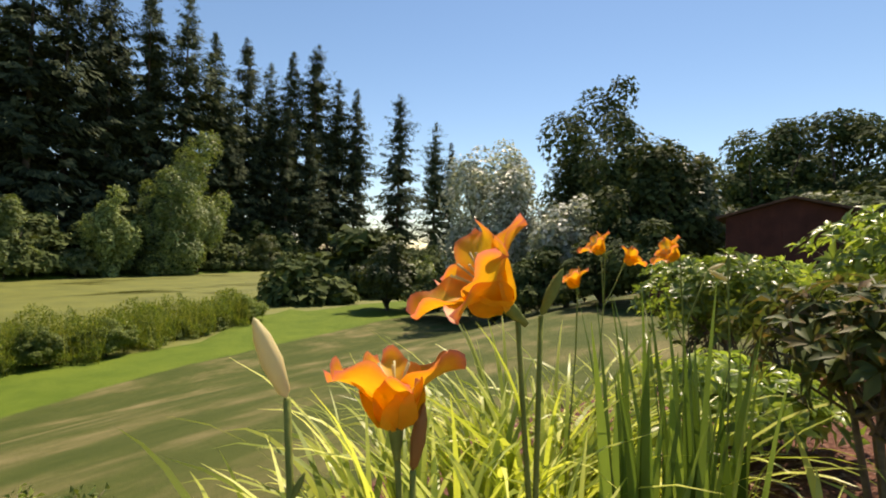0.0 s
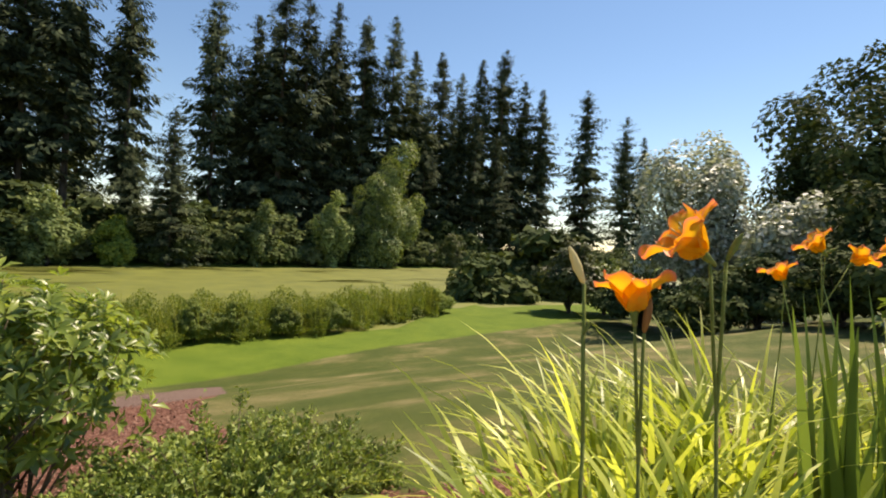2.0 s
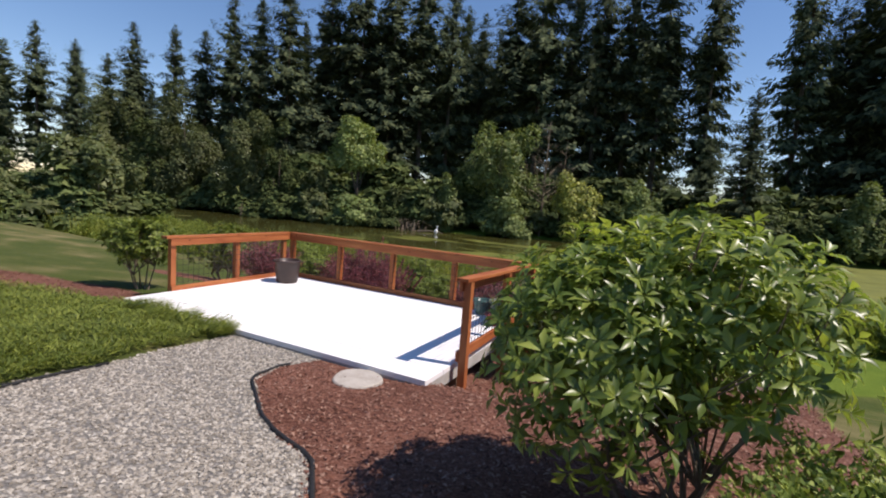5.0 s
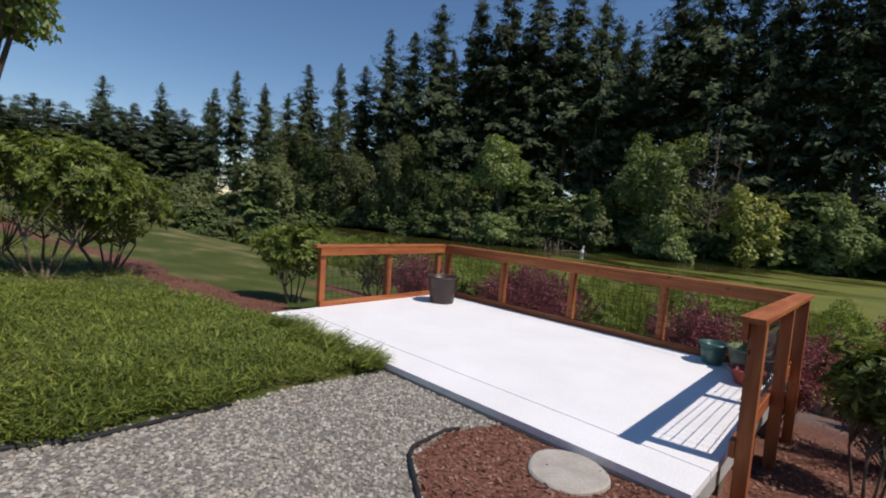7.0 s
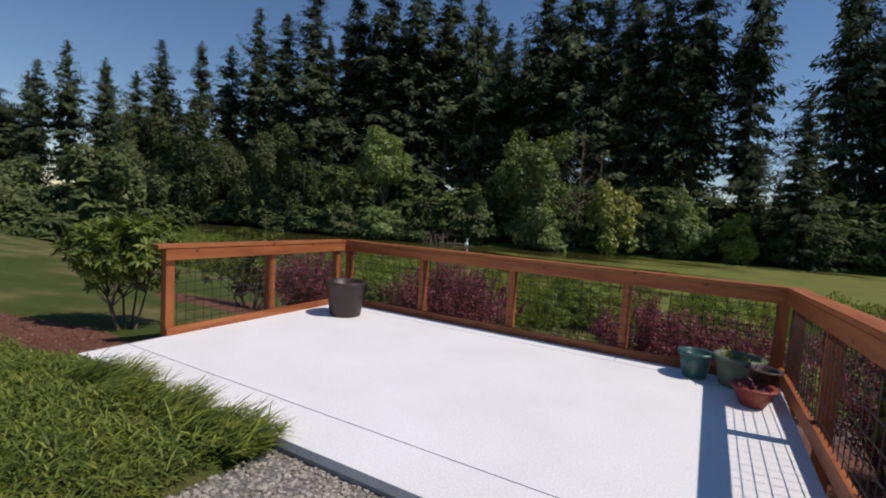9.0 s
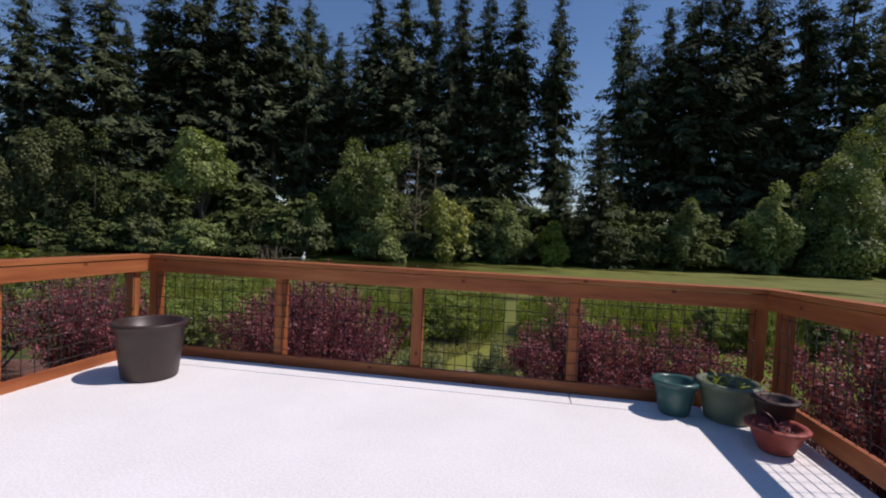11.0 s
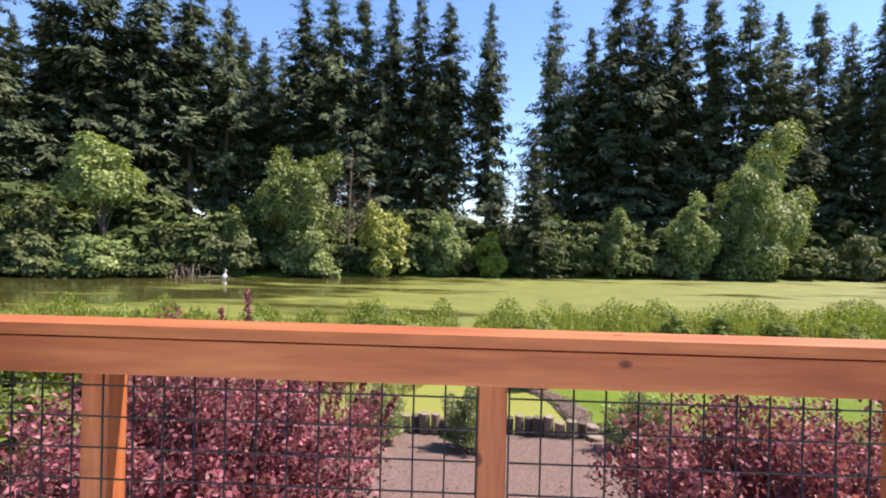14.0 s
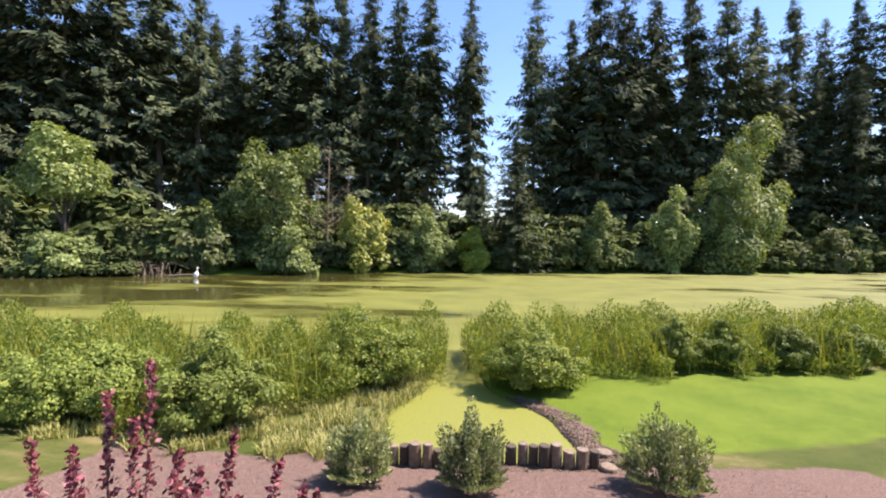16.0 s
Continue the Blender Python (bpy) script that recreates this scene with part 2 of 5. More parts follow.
def leaf_quads(at, way, length, width, rng, up=None):
    """Pointed leaves as rhombs: from at along way."""
    n = len(at)
    side = rng.normal(size=(n, 3)) if up is None else np.cross(way, up) + rng.normal(size=(n, 3)) * 0.25
    side = unit(side - way * np.sum(side * way, axis=1, keepdims=True))
    L, W = np.asarray(length).reshape(-1, 1), np.asarray(width).reshape(-1, 1)
    mid = at + way * L * 0.5
    return np.stack([at, mid + side * W * 0.5, at + way * L, mid - side * W * 0.5], axis=1)


def leaf_tris(at, way, length, width, rng, up=None):
    """Small far leaves and sprays as slanting triangles."""
    n = len(at)
    side = rng.normal(size=(n, 3)) if up is None else np.cross(way, up) + rng.normal(size=(n, 3)) * 0.25
    side = unit(side - way * np.sum(side * way, axis=1, keepdims=True))
    L, W = np.asarray(length).reshape(-1, 1), np.asarray(width).reshape(-1, 1)
    return np.stack([at, at + way * L * 0.62 + side * W * 0.6, at + way * L - side * W * 0.35], axis=1)


# ---------------------------------------------------------------- the lie of the land
WATER = -3.42


def soft(a, b, v):
    t = np.clip((v - a) / (b - a), 0, 1)
    return t * t * (3 - 2 * t)


def shore_far(x):
    return 0.8 * np.sin(x * 0.17 + 1) + np.interp(x, [-95, -60, -43, -28, -12, 14, 48, 80, 110, 150], [50, 52, 55, 60.5, 69, 76, 83, 91, 108, 150])


def pond(x, y):
    """Above 0 in the pond, in metres from its edge."""
    near = 20.0 + 1.0 * np.sin(x * 0.21) + 7.0 * soft(22, 34, x)
    far = shore_far(x)
    body = np.minimum(np.minimum(y - near, far - y), np.minimum(x + 95 + 0.3 * y, 135 - x))
    half = 2.15 - 1.2 * soft(12.6, 15.5, y) + 2.5 * soft(17, 21, y)
    inlet = np.minimum(half - np.abs(x - 3.25 + 0.25 * (y - 12) * 0.4), np.minimum(y - 10.1, 24 - y))
    return np.maximum(body, inlet)


def ground_z(x, y):
    x, y = np.asarray(x, float), np.asarray(y, float)
    z = np.interp(y, [-60, -20, -12, -9, -7.5, -6, -5, -3.4, -1.5, 0, 3.5, 7, 9.5, 11, 200],
                  [2.5, 1.4, 1.0, 0.75, 0.49, 0.15, 0.0, -0.09, -0.28, -0.5, -1.55, -2.75, -3.2, -3.34, -3.34])
    z = z + 0.65 * np.clip((x - 5) / 4, 0, 1.02) * np.clip((-y - 1) / 5, 0, 1) * (1 - 0.75 * soft(11, 18, x))
    west = soft(-2.5, -9, x) * soft(14, 4, y)
    z = z + west * (np.interp(y, [-60, -9, -4, 2, 14], [1.2, 0.35, -0.25, -0.7, -2.4]) - z) * 0.9
    z = z + 0.05 * np.sin(x * 0.5 + 1.3) * np.sin(y * 0.43) * soft(6, 12, np.hypot(x - 3, y + 2))
    z = z - 0.22 * soft(4.7, 5.3, x) * soft(7.6, 6.2, x) * soft(-3.35, -2.7, y) * soft(2.5, 0.5, y)
    far_bank = soft(-1, 10, y - shore_far(x)) * 1.2
    return z + far_bank - 1.1 * soft(-0.25, 0.5, pond(x, y))


def gz(x, y):
    return float(ground_z(x, y))


# ---------------------------------------------------------------- ground
def spaced(lo, hi, a, b, fine, grow=1.16):
    """Fine steps between a and b, ever wider ones out to lo and hi."""
    v = list(np.arange(a, b + fine / 2, fine))
    s = fine
    while v[0] > lo:
        s *= grow
        v.insert(0, v[0] - s)
    s = fine
    while v[-1] < hi:
        s *= grow
        v.append(v[-1] + s)
    return np.array(v)


def region_gravel(x, y):
    """Above 0 on the gravel path, in metres from its edge."""
    east = np.interp(y, [-14, -7.5, -5.3, -4.9, -4.35, -3.9, -3.3], [10.5, 7.6, 5.6, 4.7, 3.92, 3.85, 4.1])
    west = np.interp(y, [-14, -8, -5.9, -5.4, -4.4, -3.2], [3.8, 3.2, 2.95, 2.78, 2.5, 2.5])
    wob = 0.06 * np.sin(x * 3.1 + y * 2.3)
    return np.minimum(np.minimum(east - x, x - west) + wob, -3.35 - y)


def region_mulch(x, y):
    """Above 0 on bark mulch."""
    wob = 0.12 * np.sin(x * 1.3 + 0.7 * y) + 0.07 * np.sin(x * 3.3 - y * 2.1)
    # round the deck and down to the logs
    deck = np.minimum(np.minimum(x - 3.7, np.interp(y, [-9, -5.4, -2, 0, 4, 9.6, 11], [9.5, 9.3, 9.2, 9.4, 10.2, 11.4, 11.6]) - x), np.minimum(y + 6.3, 9.75 - y))
    below = np.minimum(np.minimum(x + 4.6, 8.2 - x), np.minimum(y + 0.4, 10.4 - y))
    west = np.minimum(0.42 - np.abs(y + 3.0 - 0.35 * np.sin(x * 0.5) - 0.12 * (x + 1)), np.minimum(-0.2 - x, x + 30))
    lily = 3.0 - np.hypot((x - 10.6) * 0.8, y + 9.2)
    bank = np.minimum(0.42 + 0.15 * np.sin(y * 4.3) - np.abs(pond(x, y) + 0.4), np.minimum(x - 3.6, np.minimum(y - 9.6, 14.6 - y)))
    return np.maximum(np.maximum(np.maximum(deck, below), np.maximum(west, lily)), bank) + wob


def build_ground():
    xs = spaced(-900, 900, -11, 17, 0.13)
    ys = spaced(-900, 900, -12, 13, 0.13)
    X, Y = np.meshgrid(xs, ys)
    Z = ground_z(X, Y)
    nx, ny = len(xs), len(ys)
    V = np.stack([X, Y, Z], axis=-1).reshape(-1, 3).astype(np.float32)
    i = (np.arange(ny - 1)[:, None] * nx + np.arange(nx - 1)[None]).ravel()
    F = np.stack([i, i + 1, i + nx + 1, i + nx], axis=1).astype(np.int32)
    me = bpy.data.meshes.new("ground")
    me.vertices.add(len(V))
    me.vertices.foreach_set("co", V.ravel())
    me.loops.add(F.size)
    me.loops.foreach_set("vertex_index", F.ravel())
    me.polygons.add(len(F))
    me.polygons.foreach_set("loop_start", np.arange(0, F.size, 4, dtype=np.int32))
    me.polygons.foreach_set("use_smooth", [True] * len(F))
    me.update(calc_edges=True)
    for name, fn in (("gravel", region_gravel), ("mulch", region_mulch), ("pond", pond)):
        a = me.attributes.new(name, "FLOAT", "POINT")
        a.data.foreach_set("value", np.clip(fn(X, Y), -5, 5).ravel().astype(np.float32))
    # the lower lawn is kept greener than the slope above it
    line = np.interp(X, [-60, 3.2, 4.2, 7, 13, 20, 36, 60], [40, 40, 10, 10.2, 11.6, 13.8, 16.5, 19])
    a = me.attributes.new("lush", "FLOAT", "POINT")
    a.data.foreach_set("value", np.clip(Y - line, -5, 5).ravel().astype(np.float32))
    a = me.attributes.new("fade", "FLOAT", "POINT")
    a.data.foreach_set("value", np.clip(Y - 3.0, -5, 5).ravel().astype(np.float32))
    me.materials.append(ground_material())
    return tagged(new("ground", me), "sloping lawn with bark mulch beds and a gravel path", "ground", "", "structure")


def ground_material():
    m = bpy.data.materials.new("ground")
    m.use_nodes = True
    t = m.node_tree
    p = t.nodes["Principled BSDF"]

    def mask(name, width, wobble, scale):
        a = t.nodes.new("ShaderNodeAttribute")
        a.attribute_name = name
        n = noise_of(m, scale, 4, 0.7)
        s = t.nodes.new("ShaderNodeMath")
        s.operation = "MULTIPLY_ADD"
        s.inputs[1].default_value, s.inputs[2].default_value = wobble, -wobble / 2
        t.links.new(n, s.inputs[0])
        add = t.nodes.new("ShaderNodeMath")
        t.links.new(a.outputs["Fac"], add.inputs[0])
        t.links.new(s.outputs[0], add.inputs[1])
        r = t.nodes.new("ShaderNodeMapRange")
        r.inputs[1].default_value, r.inputs[2].default_value = -width, width
        t.links.new(add.outputs[0], r.inputs[0])
        return r.outputs[0]

    blades = noise_of(m, 75, 3, 0.7)
    tufts = noise_of(m, 5, 4, 0.65)
    # upper lawn: green with straw-coloured dry patches drawn out along the slope
    patch = noise_of(m, 0.5, 6, 0.62, (0.6, 1.2, 1))
    upper = ramp(m, patch, [(0.36, (0.06, 0.084, 0.015)), (0.5, (0.085, 0.104, 0.024)), (0.58, (0.15, 0.142, 0.052)), (0.72, (0.29, 0.235, 0.122))])
    lush = ramp(m, noise_of(m, 0.7, 3), [(0.3, (0.095, 0.155, 0.013)), (0.7, (0.145, 0.205, 0.022))])
    lawn = mix(m, mask("lush", 0.12, 0.5, 1.2), upper, lush)
    lawn = mix(m, 0.7, lawn, ramp(m, blades, [(0.3, (0.45, 0.5, 0.4)), (0.7, (1.15, 1.12, 1.0))]), "MULTIPLY")
    lawn = mix(m, 0.4, lawn, ramp(m, tufts, [(0.3, (0.6, 0.65, 0.6)), (0.7, (1.0, 1.0, 1.0))]), "MULTIPLY")
    bark = ramp(m, noise_of(m, 38, 5, 0.75), [(0.3, (0.06, 0.024, 0.016)), (0.5, (0.15, 0.062, 0.04)), (0.68, (0.29, 0.15, 0.105))])
    bark = mix(m, 0.5, bark, ramp(m, noise_of(m, 0.9, 4), [(0.35, (0.6, 0.55, 0.55)), (0.65, (1.25, 1.3, 1.35))]), "MULTIPLY")
    old = ramp(m, noise_of(m, 30, 5, 0.75), [(0.3, (0.07, 0.044, 0.036)), (0.5, (0.145, 0.096, 0.078)), (0.68, (0.26, 0.182, 0.15))])
    bark = mix(m, mask("fade", 1.5, 1.0, 0.8), bark, old)
    stone = node(m, "ShaderNodeTexVoronoi", Scale=42)
    co = t.nodes.new("ShaderNodeTexCoord")
    t.links.new(co.outputs["Object"], stone.inputs["Vector"])
    grit = mix(m, 1.0, ramp(m, stone.outputs["Distance"], [(0.0, (0.42, 0.40, 0.37)), (0.6, (0.2, 0.19, 0.17))]),
               ramp(m, stone.outputs["Color"], [(0.2, (0.6, 0.6, 0.6)), (0.8, (1.1, 1.08, 1.04))]), "MULTIPLY")
    mud = ramp(m, noise_of(m, 3, 4), [(0.3, (0.035, 0.028, 0.018)), (0.7, (0.09, 0.07, 0.045))])
    col = mix(m, mask("mulch", 0.05, 0.3, 2.5), lawn, bark)
    col = mix(m, mask("gravel", 0.03, 0.12, 6), col, grit)
    col = mix(m, mask("pond", 0.12, 0.4, 2), col, mud)
    t.links.new(col, p.inputs["Base Color"])
    p.inputs["Roughness"].default_value, p.inputs["Specular IOR Level"].default_value = 0.9, 0.2
    bump(m, mix(m, 0.5, blades, tufts), 0.7, 0.03)
    return m


build_ground()


def build_water():
    m = bpy.data.materials.new("pond_water")
    m.use_nodes = True
    t = m.node_tree
    p = t.nodes["Principled BSDF"]
    film = noise_of(m, 0.11, 5, 0.62, (0.55, 1.6, 1))
    # duckweed thickens towards the east and in the inlet, open water in the west
    co = t.nodes.new("ShaderNodeTexCoord")
    sep = t.nodes.new("ShaderNodeSeparateXYZ")
    t.links.new(co.outputs["Object"], sep.inputs[0])
    east = t.nodes.new("ShaderNodeMapRange")
    east.inputs[1].default_value, east.inputs[2].default_value = -40, 12
    east.inputs[3].default_value, east.inputs[4].default_value = -0.2, 0.12
    t.links.new(sep.outputs[0], east.inputs[0])
    near = t.nodes.new("ShaderNodeMapRange")
    near.inputs[1].default_value, near.inputs[2].default_value = 44, 18
    near.inputs[3].default_value, near.inputs[4].default_value = 0.0, 0.2
    t.links.new(sep.outputs[1], near.inputs[0])
    s = t.nodes.new("ShaderNodeMath")
    t.links.new(east.outputs[0], s.inputs[0])
    t.links.new(near.outputs[0], s.inputs[1])
    s2 = t.nodes.new("ShaderNodeMath")
    t.links.new(film, s2.inputs[0])
    t.links.new(s.outputs[0], s2.inputs[1])
    weed = t.nodes.new("ShaderNodeMapRange")
    weed.inputs[1].default_value, weed.inputs[2].default_value = 0.43, 0.58
    t.links.new(s2.outputs[0], weed.inputs[0])
    fine = noise_of(m, 14, 4, 0.7)
    green = ramp(m, noise_of(m, 0.3, 4), [(0.3, (0.115, 0.13, 0.018)), (0.7, (0.19, 0.2, 0.032))])
    green = mix(m, 0.4, green, ramp(m, fine, [(0.35, (0.55, 0.6, 0.5)), (0.65, (1, 1, 1))]), "MULTIPLY")
    calm = t.nodes.new("ShaderNodeMapRange")
    calm.inputs[1].default_value, calm.inputs[2].default_value = 18.5, 15.0
    t.links.new(sep.outputs[1], calm.inputs[0])
    green = mix(m, calm.outputs[0], green, mix(m, 0.3, (0.185, 0.2, 0.032), ramp(m, fine, [(0.35, (0.09, 0.1, 0.016)), (0.65, (0.24, 0.25, 0.04))])))
    t.links.new(mix(m, weed.outputs[0], (0.05, 0.05, 0.014), green), p.inputs["Base Color"])
    rough = t.nodes.new("ShaderNodeMapRange")
    rough.inputs[3].default_value, rough.inputs[4].default_value = 0.1, 0.6
    t.links.new(weed.outputs[0], rough.inputs[0])
    t.links.new(rough.outputs[0], p.inputs["Roughness"])
    bump(m, noise_of(m, 2.2, 3), 0.06, 0.03)
    bm = bmesh.new()
    bmesh.ops.create_grid(bm, x_segments=30, y_segments=30, size=1)
    for v in bm.verts:
        v.co = Vector((20 + v.co.x * 125, 66 + v.co.y * 58, WATER))
    ob = part("water", bm, m)
    tagged(ob, "still pond covered with yellow-green duckweed", "pond", "", "structure")


build_water()

# ---------------------------------------------------------------- patio slab and railing
W, D, H = 5.40, 2.66, 0.93          # rail corner to rail corner, side rail length, cap height


def build_slab():
    slab = thing("patio", (0, 0, 0), "white concrete patio slab with a scored joint", "patio", "", "structure")
    y0, y1, x0, x1 = -3.42, -0.07, 0.02, 5.385
    for lo, hi in (((x0, y0), (x1, -3.022)), ((x0, -3.014), (x1, -0.312)), ((x0, -0.304), (3.94, y1)), ((3.948, -0.304), (x1, y1))):
        part("slab_panel", box((*lo, -0.06), (*hi, 0.0), 0.006), CONCRETE, slab)
    part("slab_base", box((x0 + 0.004, y0 + 0.004, -0.2), (x1 - 0.004, y1 - 0.004, -0.061), 0.01), SLAB_EDGE_SHADE, slab, "concrete edge of the slab, its shade put into a grey colour")
    for x, y in ((5.28, -0.2), (5.28, -1.4), (5.28, -2.5), (3.6, -0.2), (1.8, -0.2), (0.1, -0.2)):
        part("support_post", box((x - 0.07, y - 0.07, gz(x, y) - 0.2), (x + 0.07, y + 0.07, -0.2), 0.006), TWIG, slab)


build_slab()


def build_rail(name, p, q, posts, panels, label, rise=0.0, lift=0.0):
    """A railing from p to q (plan): cap, face board, bottom rail, posts at the given distances, wire panels between."""
    p, q = Vector((*p, 0)), Vector((*q, 0))
    run = (q - p).length
    rail = thing(name, p, label, "railing", "railing round the patio", turn=math.degrees(math.atan2(q.y - p.y, q.x - p.x)))
    part("cap", box((-0.10, -0.10, H - 0.038), (run + 0.10, 0.046, H), 0.004), CEDAR, rail)
    part("face_board", box((-0.02, 0.0, H - 0.158), (run + 0.02, 0.038, H - 0.044), 0.004), CEDAR, rail)
    part("bottom_rail", box((0.0, -0.002, lift - 0.035), (run, 0.036, lift + 0.082), 0.004), CEDAR, rail)
    for d in posts:
        part("post", box((d - 0.045, -0.092, -0.75 if lift else -0.32), (d + 0.045, -0.003, H - 0.039), 0.005), CEDAR_UP, rail)
    for a, b in panels:
        wires = []
        for x in np.arange(a, b + 0.01, (b - a) / round((b - a) / 0.1)):
            wires.append(([(x, 0.012, 0.05), (x + 0.001, 0.012, H - 0.14)], [0.0032, 0.0032]))
        for z in np.arange(0.13, H - 0.16, 0.1):
            wires.append(([(a, 0.018, z), (b, 0.018, z + 0.001)], [0.0032, 0.0032]))
        ob = place(new("wire_panel", tubes("wire_panel", wires, WIRE, 5)), rail)
        tagged(ob, "black welded wire mesh panel")
    # the near end of a side railing stands a little higher
    for ob in rail.children:
        for v in ob.data.vertices:
            v.co.z += rise * float(soft(0.15, 0.6, v.co.z)) * (1 - v.co.x / run)
    return rail


build_rail("railing", (W, 0), (0, 0), (0.05, 1.43, 2.75, 4.04, W - 0.05), ((0.1, 2.7), (2.8, W - 0.1)), "stained cedar railing with black wire mesh facing the pond")
build_rail("railing", (0, 0), (0, -D), (0.14, 1.33, D - 0.05), ((0.18, 2.55),), "short stained cedar side railing with black wire mesh")
build_rail("railing", (W + 0.06, -2.82), (W, 0), (0.05, 1.42, 2.68), ((0.1, 2.62),), "stained cedar side railing above the mulch bed", 0.09, 0.085)


# ---------------------------------------------------------------- trees
def fir_crown(seed, height, bare=0.2, spread=0.13, branches=150, sprays=38, gaps=0.45):
    """Uneven, drooping branches set with thin hanging sprays of needles."""
    rng = np.random.default_rng(seed)
    h = bare + (1 - bare) * rng.random(branches) ** 0.9
    tiers = 0.7 * height
    h = np.sort(np.clip(np.round(h * tiers) / tiers + rng.normal(size=branches) * 0.013, bare, 0.995))
    top = 1 - (h - bare) / (1 - bare)
    a = rng.random(branches) * 2 * math.pi
    lobe = 0.78 + 0.3 * np.sin(a * 2 + seed + h * 9) + 0.18 * np.sin(h * 41 + seed)
    reach = height * spread * 1.02 * (0.03 + 0.97 * np.minimum(1, top * 1.25) ** 0.72) * (0.5 + 0.6 * rng.random(branches)) * np.clip(lobe, 0.45, 1.2)
    reach = np.where(rng.random(branches) < gaps * top, reach * 0.35, reach)
    s = np.linspace(0.10, 1.0, sprays)[None, :] + rng.normal(size=(branches, sprays)) * 0.02
    droop = (0.02 + 0.42 * top * (0.6 + 0.6 * rng.random(branches)))[:, None] * reach[:, None]
    r = reach[:, None] * s
    z = (h * height)[:, None] + 0.18 * reach[:, None] * s - droop * s ** 2 + 0.12 * reach[:, None] * s ** 4
    swing = rng.normal(size=(branches, 1)) * 0.12 * s ** 2
    x, y = np.cos(a[:, None] + swing) * r, np.sin(a[:, None] + swing) * r
    at = np.stack([x, y, z], -1).reshape(-1, 3)
    out = np.repeat(np.stack([np.cos(a), np.sin(a), np.zeros(branches)], -1), sprays, 0)
    across = np.repeat(np.stack([-np.sin(a), np.cos(a), np.zeros(branches)], -1), sprays, 0)
    sign = np.where(rng.random(len(at)) < 0.5, -1, 1)[:, None]
    n1 = (len(at), 1)
    way = unit(out * (0.5 + 0.6 * rng.random(n1)) + across * sign * rng.random(n1) * 1.1 + np.array([0, 0, -1]) * (0.2 + 0.9 * rng.random(n1)))
    taper = np.repeat(np.minimum(1, top * 1.6 + 0.22), sprays)
    size = height * (0.013 + 0.026 * rng.random(len(at))) * taper
    sprays_at = leaf_tris(at + rng.normal(size=at.shape) * 0.16, way, size, size * 0.42, rng, unit(out + np.array([0.0, 0.0, 0.9])))
    tip = np.array([[[0.1, 0, height * 0.93], [-0.1, 0.05, height * 0.93], [0, 0, height * 1.01]]])
    return array_mesh("crown", np.concatenate([sprays_at, tip]), 3, FIR)


def fir_tree(seed, height, **kw):
    tree = thing("fir_tree", (0, 0, 0), "tall dark green fir in the wood behind the pond", "fir tree", "firs beyond the pond")
    rng = np.random.default_rng(seed)
    lean = rng.normal(size=2) * 0.25
    pts = [(lean[0] * k * k, lean[1] * k * k, height * 0.98 * k) for k in np.linspace(0, 1, 6)]
    place(new("trunk", tubes("trunk", [(pts, [height * 0.0125 * (1.02 - k) + 0.02 for k in np.linspace(0, 1, 6)])], BARK, 8)), tree)
    place(new("crown", fir_crown(seed, height, **kw)), tree)
    return tree


def crown_points(rng, clumps, leaves, size, flat=0.8, low=0.0):
    """Leaf places and the ways their clumps face, on a heap of leafy clumps filling an uneven dome of the given (rx, ry, rz)."""
    c = unit(rng.normal(size=(clumps, 3)))
    c = c * (0.22 + 0.66 * rng.random((clumps, 1)) ** 0.7) * (1.0 + 0.16 * np.sin(c[:, :1] * 5 + clumps) + 0.12 * np.sin(c[:, 2:3] * 7 + leaves))
    c[:, 2] = np.abs(c[:, 2]) * (1 - low) + low * c[:, 2]
    rad = (0.13 + 0.17 * rng.random(clumps)) * min(1.15, (85 / clumps) ** 0.5)
    k = rng.choice(clumps, leaves, p=rad ** 2 / np.sum(rad ** 2))
    d = unit(rng.normal(size=(leaves, 3)) + np.array([0, 0, 0.3]))
    q = c[k] + d * (rad[k] * (0.6 + 0.5 * rng.random(leaves) ** 0.6))[:, None] * np.array([1, 1, flat])
    return q * np.asarray(size), unit(d + 0.5 * c[k])


